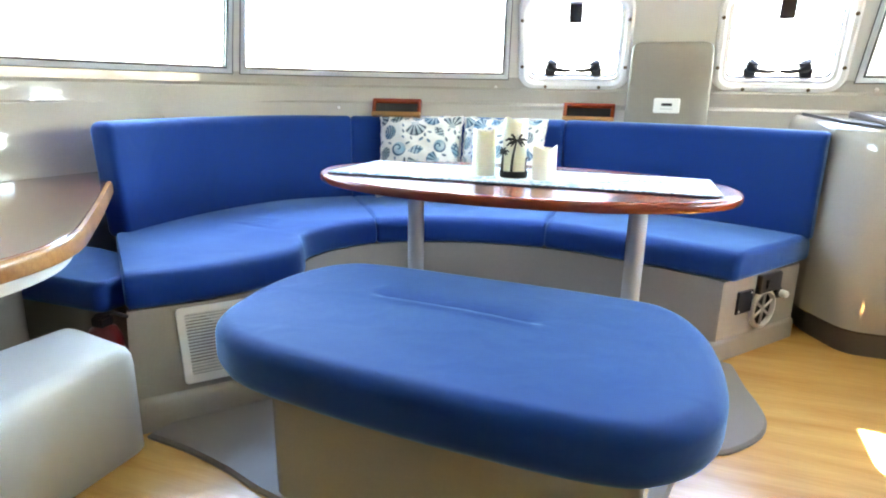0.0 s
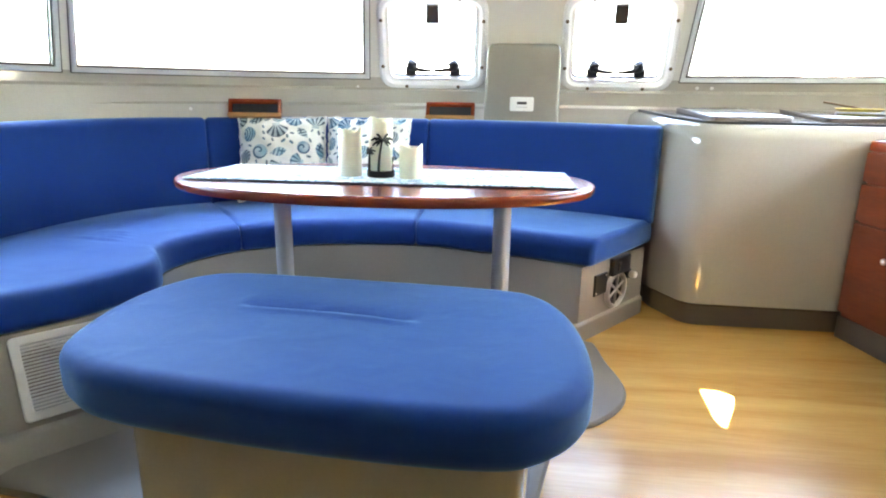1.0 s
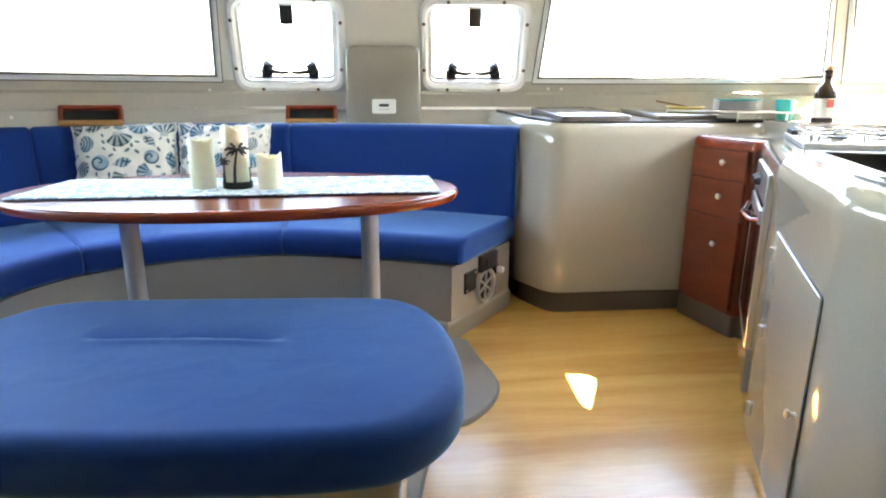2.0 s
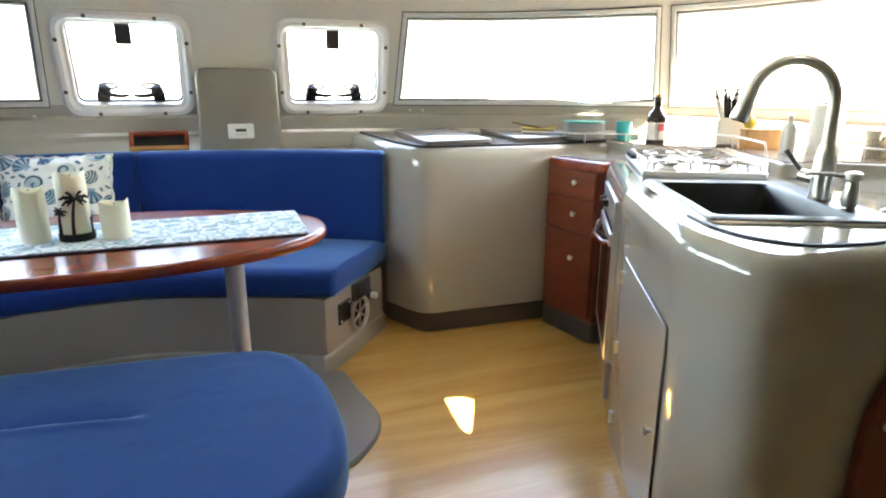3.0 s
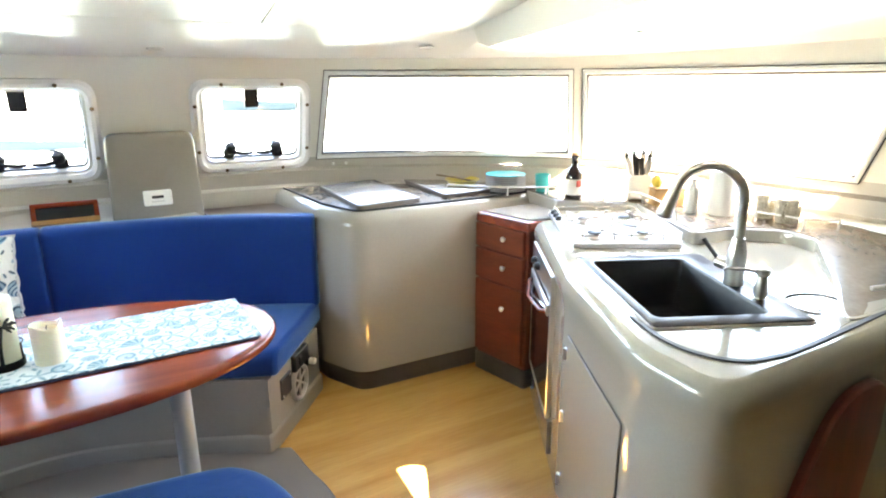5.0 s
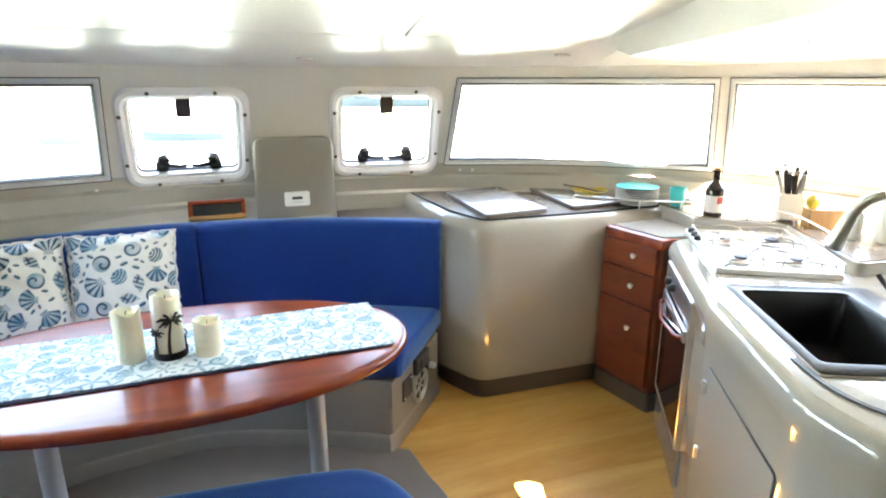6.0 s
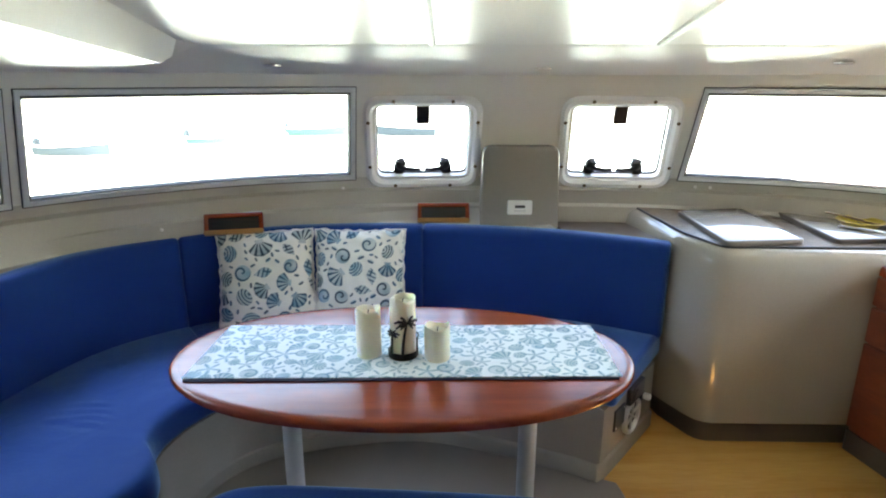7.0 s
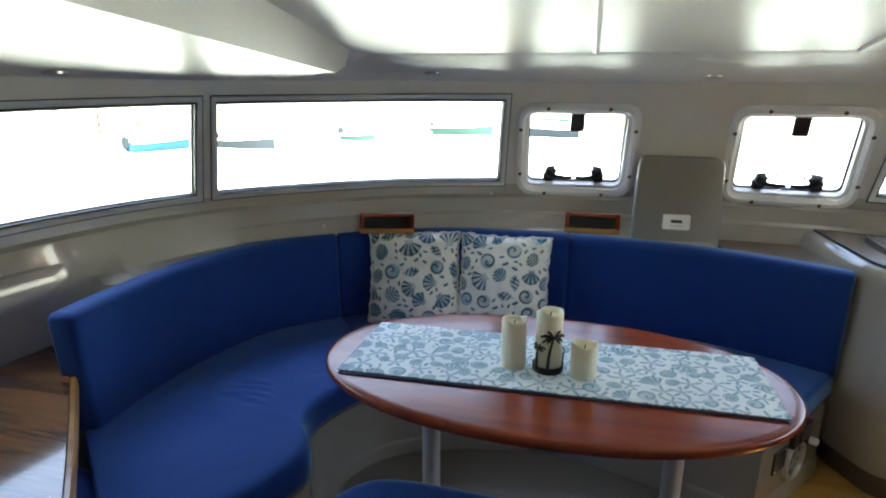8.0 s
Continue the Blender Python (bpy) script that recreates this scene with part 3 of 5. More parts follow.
# ---- box at the foot of the mast, between the hatches ----
mast = thing("wall_panel", "tall taupe moulded panel between the two hatches", "panel")
face = rounded([(-0.205, 0.0), (0.205, 0.0), (0.195, 0.44), (-0.195, 0.44)], [0.005, 0.005, 0.05, 0.05])
MAST_M = face_frame((C, 3.0, 0.88), (1, 0, 0), (0, 0.05, 1))
part("panel_face", turned(moulded(face, [(0, -0.14), (0, -0.012), (0.004, -0.004), (0.012, 0)]), MAST_M), MAST_GEL, mast)
plate = thing("switch_plate", "small white switch plate with a dark display slot", "switch")
part("plate", slab(rect(0.128, 0.075, 0.01), MAST_M @ pose(0, 0.125, 0), 0.012), WHITE, plate)
part("display", slab(rect(0.052, 0.014, 0.002), MAST_M @ pose(0, 0.13, 0.0125), 0.002, 0.0005), BLACK, plate)
part("caption", slab(rect(0.06, 0.004), MAST_M @ pose(0, 0.108, 0.0125), 0.001, 0.0002), LEG, plate)

# ---- settee ----
SEAT_Z, SEAT_LOW = 0.465, 0.345
BACK = spline([(-2.02, 1.50), (-2.025, 1.75), (-1.99, 2.05), (-1.87, 2.40), (-1.62, 2.66), (-1.30, 2.83), (-0.87, 2.92), (-0.45, 2.93), (0.06, 2.86), (0.42, 2.74), (0.70, 2.60)], 10)
FRONT = spline([(-1.55, 1.03), (-1.35, 1.26), (-1.24, 1.50), (-1.25, 1.62), (-1.315, 1.715), (-1.34, 1.83), (-1.30, 1.99), (-1.20, 2.14), (-1.02, 2.26), (-0.80, 2.34), (-0.43, 2.385), (-0.07, 2.30), (0.37, 2.14)], 10)


def cut_curve(pts, t0, t1, n=16):
    """Part of a curve, by shares of its length."""
    acc = [0.0]
    for a, b in zip(pts, pts[1:]):
        acc.append(acc[-1] + (b - a).length)
    return [Vector([float(np.interp((t0 + (t1 - t0) * k / n) * acc[-1], acc, [p[c] for p in pts])) for c in (0, 1)]) for k in range(n + 1)]


def share_at(pts, q):
    acc = [0.0]
    for a, b in zip(pts, pts[1:]):
        acc.append(acc[-1] + (b - a).length)
    k = min(range(len(pts)), key=lambda i: (pts[i] - Vector(q)).length)
    return acc[k] / acc[-1]


def offset_line(pts, d):
    """An open line moved to its left by d."""
    out = []
    for i, p in enumerate(pts):
        t = (pts[min(i + 1, len(pts) - 1)] - pts[max(i - 1, 0)]).normalized()
        out.append(p + Vector((-t.y, t.x)) * d)
    return out


def swept(fronts, backs, z0, z1, r, low=None, side=None, top_of=None):
    """A cushion between a front and a back line, with its edges rolled: r above, low below, side at the ends."""
    low, side = low or r, side or r

    def ring(f, b, d):
        u = (b - f).normalized()
        w = (b - f).length
        out = []
        for s, top, a0 in ((1, 1, 0), (0, 1, 90), (0, 0, 180), (1, 0, 270)):
            q = max((r if top else low) - d, 0.006)
            cx, cz = (w - d - q if s else d + q), (z1 - d - q if top else z0 + d + q)
            for k in range(6):
                a = radians(a0 + 18 * k)
                p = f + u * (cx + q * math.cos(a))
                out.append((p.x, p.y, cz + q * math.sin(a)))
            if top_of and a0 == 0:
                q1 = max(r - d, 0.006)
                for k in range(1, 32):
                    p = f + u * (w - d - q1 - (w - 2 * d - 2 * q1) * k / 32)
                    fade = max(0.0, 1 - (abs(k / 16 - 1)) ** 6) * (1 if d == 0 else 0)
                    out.append((p.x, p.y, z1 - d + top_of(p.x, p.y) * fade))
        return out

    def end(f0, b0, f1, b1):
        tf, tb = (f1 - f0).normalized(), (b1 - b0).normalized()
        rows = []
        for k in range(6):
            a = radians(18 * k)
            s, d = side * (1 - math.cos(a)), side * (1 - math.sin(a))
            rows.append(ring(f0 + tf * s, b0 + tb * s, d * 0.999))
        return rows

    rows = end(fronts[0], backs[0], fronts[1], backs[1])
    rows += [ring(f, b, 0.0) for f, b in zip(fronts[1:-1], backs[1:-1])]
    rows += end(fronts[-1], backs[-1], fronts[-2], backs[-2])[::-1]
    return loft(rows)


def seat_relief(x, y):
    """Soft unevenness, with a few short folds where people slide in."""
    z = 0.006 * noise.noise((x * 3.1, y * 3.1, 4.0)) + 0.002
    for fx, fy, a, n in ((-1.66, 1.955, 0.10, 0.07), (-1.645, 1.915, 0.06, 0.085), (-1.62, 1.87, 0.02, 0.075), (-1.60, 1.825, -0.05, 0.06), (-1.70, 1.845, 0.05, 0.05)):
        u = (x - fx) * math.cos(a) + (y - fy) * math.sin(a)
        v = -(x - fx) * math.sin(a) + (y - fy) * math.cos(a) + 2.2 * u * u
        z += 0.0055 * math.exp(-(u / n) ** 4 - (v / 0.011) ** 2) - 0.0045 * math.exp(-(u / n) ** 4 - ((v + 0.02) / 0.012) ** 2)
    return z


back_cuts = [0.0, share_at(BACK, (-1.60, 2.68)), share_at(BACK, (-0.45, 2.93)), 1.0]
front_cuts = [0.0, share_at(FRONT, (-1.18, 2.16)), share_at(FRONT, (-0.43, 2.385)), 1.0]
for k in range(3):
    g = -0.0012
    f = cut_curve(BACK, back_cuts[k] + g, back_cuts[k + 1] - g, 15)
    b = offset_line(f, 0.115)
    bm = swept(f, b, SEAT_Z - 0.03, 0.918, 0.042, 0.03, 0.026)
    if k == 0:
        for v in bm.verts:
            v.co.y -= max(0.0, 1.78 - v.co.y) / 0.28 * (v.co.z - 0.45) * 0.06
    solo("back_cushion", bm, BLUE, "royal blue upholstered back cushion of the curved settee", "cushion", "settee back cushions", sharp=60)
    f = cut_curve(FRONT, front_cuts[k] + g, front_cuts[k + 1] - g, 110 if k == 0 else 40)
    b = offset_line(cut_curve(BACK, back_cuts[k] + g, back_cuts[k + 1] - g, len(f) - 1), 0.07)
    bm = swept(f, b, SEAT_LOW, SEAT_Z, 0.06, 0.03, 0.024, seat_relief)
    solo("seat_cushion", bm, BLUE, "royal blue upholstered seat cushion on the settee base", "cushion", "settee seat cushions", sharp=60)
LEDGE_START = share_at(BACK, (-2.02, 1.80))
LEDGE = spline([(-2.40, 1.20), (-2.36, 1.50), (-2.27, 1.70), (-2.15, 1.77)], 5) + cut_curve(BACK, LEDGE_START, share_at(BACK, (0.24, 2.8)), 60)
ledge_in = [p + (q - p) * min(1.0, max(0.3, (p.y - 1.3) / 0.5)) for p, q in zip(LEDGE, offset_line(LEDGE, 0.06))]


def wall_line(s0, s1, n, z):
    return [wall_point(s0 + (s1 - s0) * k / (n - 1), z, -0.01).to_2d() for k in range(n)]


span = [-arc_y(0.0) + (arc_y(0.0) + arc_x(0.3)) * k / 400 for k in range(401)]
wall_pts = [wall_point(s, 0.99, -0.01).to_2d() for s in span]
near = [min(range(len(wall_pts)), key=lambda i: (wall_pts[i] - q).length) for q in ledge_in]
near = [sum(near[max(0, min(len(near) - 1, i + j))] for j in range(-9, 10)) / 19 for i in range(len(near))]
stations = []
for p, q, i in zip(LEDGE, ledge_in, near):
    w = wall_pts[int(i)].lerp(wall_pts[min(int(i) + 1, len(wall_pts) - 1)], i % 1)
    side = min(1.0, max(0.0, (-1.25 - q.x) / 0.5)) * min(1.0, max(0.0, (q.y - 0.95) / 0.5))
    m = q.lerp(w, 0.5)
    m = m.lerp(q + (w - q).normalized() * min(0.13, 0.6 * (w - q).length), side)
    low, lip = (0.8, 0.893) if q.y > 1.8 else (0.684, 0.83)
    stations.append([(*q, low), (*q, lip), (*m, 0.915), (*m.lerp(w, 0.08), 0.922 + 0.006 * side), (*m.lerp(w, 0.6), 0.955 + 0.045 * side), (*w, 0.99 + 0.075 * side), (*w, low)])
solo("ledge", loft(stations), LEDGE_GEL, "taupe moulded ledge behind the settee", "ledge", kind="structure")
end_in = offset_line(cut_curve(BACK, share_at(BACK, (0.24, 2.8)), 1.0, 16), 0.06)
end_out = wall_line(arc_x(0.2), arc_x(0.66), len(end_in), 0.93)
solo("side_shelf", loft([[(*p, z) for p in [*end_in, *end_out[::-1]]] for z in (0.87, 0.902)]), BROWN_TOP, "small taupe laminate shelf between panel and fridge", "shelf", kind="structure")
ext = rounded([(-1.62, 1.0), (-1.60, 1.28), (-2.0, 1.36), (-2.3, 1.36), (-2.3, 1.02), (-1.98, 1.0)], 0.05)
solo("seat_cushion", moulded(ext, soft(0.335, 0.44, 0.025)), BLUE, "short royal blue seat cushion under the wooden desk", "cushion", "settee seat cushions", sharp=60)

base = thing("settee_base", "taupe gelcoat settee base with a stepped kick board", "settee base")
fl_line = [Vector(q) for q in ((-1.43, 0.905), (-1.13, 1.26))] + spline([(-1.13, 1.26), (-1.17, 1.42), (-1.24, 1.62), (-1.30, 1.85), (-1.29, 2.02), (-1.19, 2.19), (-1.0, 2.31), (-0.76, 2.375), (-0.43, 2.41), (-0.08, 2.31), (0.35, 2.12)], 8)[1:]
end_out = Vector((0.7825, -0.6226)) * -0.027
foot = cut_curve([*fl_line[:2]], 0, 1, 12)[:-1] + cut_curve(fl_line[1:], 0, 1, 60)
brow_line = offset_line(FRONT, 0.006)
turn = share_at(brow_line, (-1.27, 1.40))
brow = cut_curve(brow_line, 0, turn, 12)[:-1] + cut_curve(brow_line, turn, 1, 60)
# the far end turns back to the wall
foot = foot[:-3] + [Vector((0.31, 2.125)), *[Vector((0.35, 2.12)).lerp(Vector((0.70, 2.56)), k / 8) + end_out for k in range(9)]]
brow = brow[:-3] + [Vector((0.315, 2.155)), *[Vector((0.35, 2.12)).lerp(Vector((0.70, 2.56)), k / 8) + end_out for k in range(9)]]
foot = [Vector((-1.62, 1.10)), Vector((-1.46, 0.925))] + foot
brow = [Vector((-1.73, 1.24)), Vector((-1.57, 1.06))] + brow
stations = []
for p, q in zip(foot, brow):
    out = (p - Vector((-0.95, 2.75))).normalized() if p.y < 1.3 else (p - (p * 0.8 + Vector((-0.8, 2.75)) * 0.2)).normalized()
    c = Vector((-1.85, 1.45)) if p.y < 1.3 and p.x < -1.1 else Vector((min(max(p.x, -1.75), 0.2), 2.78)) if p.y > 1.75 else Vector((-1.8, 1.75))
    inner = p.lerp(c, 0.35)
    mid = p.lerp(q, 0.26)
    kick = (p - c).normalized() * 0.012
    stations.append([(*(p + kick), 0.0), (*(p.lerp(q, 0.2) + kick), 0.075), (*(p.lerp(q, 0.24) + kick * 0.8), 0.083), (*mid, 0.092), (*p.lerp(q, 0.6), 0.22), (*q, SEAT_LOW - 0.001), (*q.lerp(c, 0.5), SEAT_LOW - 0.001), (*inner, 0.0)])
part("body", loft(stations), SHADED_BASE_GEL, base, "", 30)
ext_base = rounded([(-1.75, 1.06), (-1.75, 1.36), (-2.3, 1.36), (-2.3, 1.06)], 0.03)
part("side_body", moulded(ext_base, [(0, 0.0), (0, 0.33)]), SHADED_BASE_GEL, base)

pad = rounded([*spline([(0.40, 2.12), (0.41, 2.06), (0.425, 1.94), (0.455, 1.80), (0.46, 1.68), (0.42, 1.57), (0.33, 1.46), (0.2, 1.36), (0.12, 1.05), (0.1, 0.8), (-0.4, 0.72), (-0.85, 0.79), (-1.04, 0.845), (-1.2, 0.88), (-1.38, 0.9)], 6), (-1.3, 1.3), (-1.3, 2.2), (-0.4, 2.5)], 0.0)
solo("floor_pad", moulded(pad, [(0, 0.0), (0, 0.008), (0.008, 0.016)]), PAD, "raised grey moulded floor pad under the table", "floor pad", kind="structure")

# vent grille on the settee's end
FA, FB = Vector((-1.43, 0.905, 0)), Vector((-1.13, 1.26, 0))
fdir = (FB - FA).normalized()
GR = face_frame(FA + fdir * 0.32 + Vector((-0.346, 0.293, 0.891)) * 0.245 + Vector((0.681, -0.575, 0.453)) * 0.004, fdir, (-0.346, 0.293, 0.891))
grille = thing("vent_grille", "white louvred ventilation grille set in the settee base", "grille")
part("frame", ring_plate(rect(0.32, 0.255, 0.016), rect(0.266, 0.2, 0.006), GR, 0.012, 0.003), WHITE, grille)
part("backing", slab(rect(0.266, 0.2), GR @ pose(0, 0, 0.001), 0.001, 0.0003), LEG, grille)
for k in range(19):
    part("slat", turned(box((0.266, 0.0065, 0.004), 0.001, (0, -0.0935 + k * 0.0104, 0.006), pose(0, 0, 0, 35)), GR), WHITE, grille)

# sockets and air outlet on the other end
RA, RB = Vector((0.35, 2.12, 0)), Vector((0.70, 2.56, 0))
rdir = (RB - RA).normalized()
RF = face_frame(RA + Vector((rdir.y, -rdir.x, 0)) * -0.028, rdir, (0, 0, 1))
outlet = thing("air_outlet", "round chrome air outlet in the settee end", "vent")
part("ring", turned(lathe([(0.086, 0.0), (0.088, 0.008), (0.083, 0.02), (0.075, 0.022), (0.07, 0.013), (0.07, 0.0)], 28, cap=False), RF @ pose(0.295, 0.185, 0)), STEEL, outlet)
# flat black disc stands in for the shade inside the outlet
part("black_depth_disc", turned(lathe([(0.071, 0.0), (0.071, 0.003)], 28), RF @ pose(0.295, 0.185, 0)), BLACK, outlet)
for a in (25, 85, 145):
    part("blade", turned(box((0.142, 0.011, 0.008), 0.002), RF @ pose(0.295, 0.185, 0.011, 0, 0, a)), STEEL, outlet)
sock = thing("socket_plate", "black socket plate with two small screws", "socket")
part("plate", slab(rect(0.105, 0.1, 0.006), RF @ pose(0.16, 0.238, 0), 0.009), BLACK, sock)
for u in (-1, 1):
    part("screw", turned(lathe([(0.005, 0), (0.003, 0.002)], 8), RF @ pose(0.16 + u * 0.038, 0.238 + u * 0.036, 0.009)), STEEL, sock)
breaker = thing("breaker_box", "black control box above the air outlet", "control box")
part("case", slab(rect(0.16, 0.082, 0.008), RF @ pose(0.315, 0.3, 0), 0.022), BLACK, breaker)
part("rocker", slab(rect(0.03, 0.04, 0.004), RF @ pose(0.29, 0.3, 0.0225), 0.006), BLACK, breaker)
tap = thing("valve_knob", "white valve knob on a black collar", "knob")
part("collar", turned(lathe([(0.026, 0), (0.026, 0.012), (0.018, 0.018)], 18), RF @ pose(0.405, 0.24, 0)), BLACK, tap)
part("grip", turned(lathe([(0.012, 0.016), (0.016, 0.022), (0.016, 0.045), (0.011, 0.05)], 16), RF @ pose(0.405, 0.24, 0)), WHITE, tap)


# ---- upholstered stool ----
def build_stool():
    st = thing("stool", "long padded stool in royal blue fabric on a taupe base", "stool")
    outline = spline([(-1.0, 0.82), (-0.85, 0.755), (-0.45, 0.70), (-0.05, 0.685), (0.1, 0.73), (0.2, 0.86), (0.225, 1.05), (0.2, 1.28), (0.12, 1.44), (-0.03, 1.5), (-0.5, 1.535), (-0.88, 1.545), (-1.03, 1.48), (-1.115, 1.3), (-1.125, 1.1), (-1.09, 0.92)], 14, True)
    n = len(outline)
    cx, cy = -0.46, 1.13
    rings = []
    low = [(0.045 * (1 - math.sin(math.pi / 2 * k / 5)), 0.315 + 0.045 * (1 - math.cos(math.pi / 2 * k / 5))) for k in range(6)]
    high = [(0.05 * (1 - math.cos(math.pi / 2 * k / 8)), 0.456 - 0.044 + 0.044 * math.sin(math.pi / 2 * k / 8)) for k in range(9)]
    for d, z in low + high:
        rings.append([Vector((*p, z)) for p in inset(outline, d)])
    edge = [Vector(p) for p in inset(outline, 0.05)]
    for j in range(1, 44):
        k = 1 - j / 44.5
        ring = []
        for p in edge:
            x, y = cx + (p.x - cx) * k, cy + (p.y - cy) * k
            z = 0.456 + 0.006 * (1 - k * k) + 0.004 * noise.noise((x * 3, y * 3, 1.0)) * (1 - k)
            t = (x + 0.75) / 0.53
            d = y - (1.203 - 0.028 * t - 0.03 * t * t)
            ends = max(0.0, 1 - abs(2 * t - 1) ** 4) if 0 < t < 1 else 0.0
            fold = math.exp(-max(d, 0) / 0.06) * min(1.0, max(0.0, (d + 0.012) / 0.022))
            lip = math.exp(-((d + 0.02) / 0.02) ** 2)
            ring.append(Vector((x, y, z + ends * (0.004 * lip - 0.022 * fold))))
        rings.append(ring)
    part("cushion", loft(rings), BLUE, st, "royal blue padded cushion with a pressed-in fold", sharp=70)
    body = rounded([(-0.86, 0.80), (0.06, 0.76), (0.12, 1.35), (-0.05, 1.42), (-0.8, 1.42), (-0.9, 1.3)], 0.07)
    part("base", moulded(body, [(0.0, 0.012), (0.0, 0.30), (0.01, 0.32)]), GELCOAT, st)
    return st


build_stool()

# ---- dining table ----
TX, TY, TA, TB, TZ = -0.465, 1.83, 0.775, 0.435, 0.75


def oval(a, b, n=72, p=2.15):
    out = []
    for k in range(n):
        t = 2 * math.pi * k / n
        c, s = math.cos(t), math.sin(t)
        out.append(Vector((TX + a * math.copysign(abs(c) ** (2 / p), c), TY + b * math.copysign(abs(s) ** (2 / p), s))))
    return out


table = thing("dining_table", "oval cherry wood dining table on two grey legs", "table")
part("tabletop", moulded(oval(TA - 0.006, TB - 0.006), [(0.05, TZ - 0.04), (0.024, TZ - 0.038), (0.024, TZ)]), CHERRY, table)
rim = oval(TA, TB)
part("edge_band", loft([[(*p, z) for p in inset(rim, d)] for d, z in ((0.0295, TZ - 0.034), (0.006, TZ - 0.032), (0, TZ - 0.022), (0, TZ - 0.008), (0.005, TZ - 0.002), (0.012, TZ + 0.0005), (0.0295, TZ + 0.0005), (0.0295, TZ - 0.034))], cap=False), CHERRY, table, "glossy rounded cherry edge band")
for x in (-0.895, -0.015):
    leg = part("leg", lathe([(0.034, 0.03), (0.034, TZ - 0.06)], 24, (x, 1.92, 0)), LEG, table, "grey painted tubular leg")
    part("floor_flange", lathe([(0.07, 0.016), (0.07, 0.022), (0.045, 0.034), (0.036, 0.05)], 24, (x, 1.92, 0)), LEG, leg)
    part("top_flange", lathe([(0.036, TZ - 0.07), (0.05, TZ - 0.055), (0.075, TZ - 0.045), (0.075, TZ - 0.041)], 24, (x, 1.92, 0)), LEG, leg)


def sheet(corners, thick, z, mat, name, parent=None, nx=60, ny=16, wave=0.0015):
    """A cloth over four corners (anticlockwise from front left), with uv in metres and slight waves."""
    bm = bmesh.new()
    uv = bm.loops.layers.uv.new("uv")
    a, b, c, d = [Vector(q) for q in corners]
    place = {}
    layers = []
    for lay, h in ((0, thick), (1, 0.0)):
        grid = []
        for i in range(nx + 1):
            row = []
            for j in range(ny + 1):
                p = a.lerp(b, i / nx).lerp(d.lerp(c, i / nx), j / ny)
                w = wave * noise.noise((p.x * 9, p.y * 9, 1.0)) if lay == 0 else 0.0
                v = bm.verts.new((p.x, p.y, z + h + w))
                place[v] = (p.x, p.y)
                row.append(v)
            grid.append(row)
        layers.append(grid)
    top, low = layers
    for i in range(nx):
        for j in range(ny):
            bm.faces.new((top[i][j], top[i + 1][j], top[i + 1][j + 1], top[i][j + 1]))
    loop = [(i, 0) for i in range(nx)] + [(nx, j) for j in range(ny)] + [(i, ny) for i in range(nx, 0, -1)] + [(0, j) for j in range(ny, 0, -1)]
    for (i, j), (k, m) in zip(loop, loop[1:] + loop[:1]):
        bm.faces.new((low[i][j], low[k][m], top[k][m], top[i][j]))
    for f in bm.faces:
        for lp in f.loops:
            lp[uv].uv = place[lp.vert]
    bmesh.ops.delete(bm, geom=[v for v in bm.verts if not v.link_faces], context="VERTS")
    return part(name, bm, mat, parent)


runner = thing("table_runner", "pale blue cotton table runner printed with shells and starfish", "table runner")
cloth = sheet(((-1.135, 1.625), (0.232, 1.66), (0.222, 2.055), (-1.125, 2.03)), 0.003, TZ + 0.006, RUNNER_PRINT, "cloth", runner, 480, 136)
dye_cloth(cloth, 1.4, 0.46, ICE_COTTON, [((0.26, 0.42, 0.51), (0.17, 0.33, 0.43)), ((0.33, 0.48, 0.56), (0.22, 0.38, 0.47)), ((0.28, 0.46, 0.57), (0.17, 0.35, 0.47))], ("scallop", "clam", "clam", "snail", "star", "star", "star"), (0.026, 0.036), (0.009, 0.015), 0.82, 8, 0.9)
sheet(((-1.128, 1.612), (0.222, 1.650), (0.215, 2.045), (-1.12, 2.03)), 0.0025, TZ + 0.0025, NAVY, "lining", runner, 40, 8, 0.0)
TOP = TZ + 0.0095


# ---- candles ----
def build_candle(x, y, r, h, label, rim_seed):
    bm = bmesh.new()
    seg = 28
    prof = [(r * 0.985, 0.0), (r, 0.004), (r, h * 0.5), (r * 0.995, h - 0.006), (r * 0.96, h)]
    rings = []
    rng = random.Random(rim_seed)
    tilt = rng.uniform(0, 6.28)
    for q, z in prof:
        rings.append([(x + q * math.cos(2 * math.pi * k / seg), y + q * math.sin(2 * math.pi * k / seg), TOP + z + (0.006 * math.sin(2 * math.pi * k / seg * 2 + tilt) + 0.004 * math.cos(2 * math.pi * k / seg * 3) if z > h - 0.01 else 0)) for k in range(seg)])
    for q, z in ((r * 0.84, h - 0.004), (r * 0.78, h - 0.018), (r * 0.3, h - 0.02)):
        rings.append([(x + q * math.cos(2 * math.pi * k / seg), y + q * math.sin(2 * math.pi * k / seg), TOP + z) for k in range(seg)])
    t = thing("candle", label, "candle", "candles on the table")
    part("wax", loft(rings, bm=bm), WAX, t)
    part("wick", tube([(x, y, TOP + h - 0.021), (x + 0.001, y, TOP + h - 0.01), (x + 0.003, y, TOP + h - 0.004)], 0.0015, 6), BLACK, t)


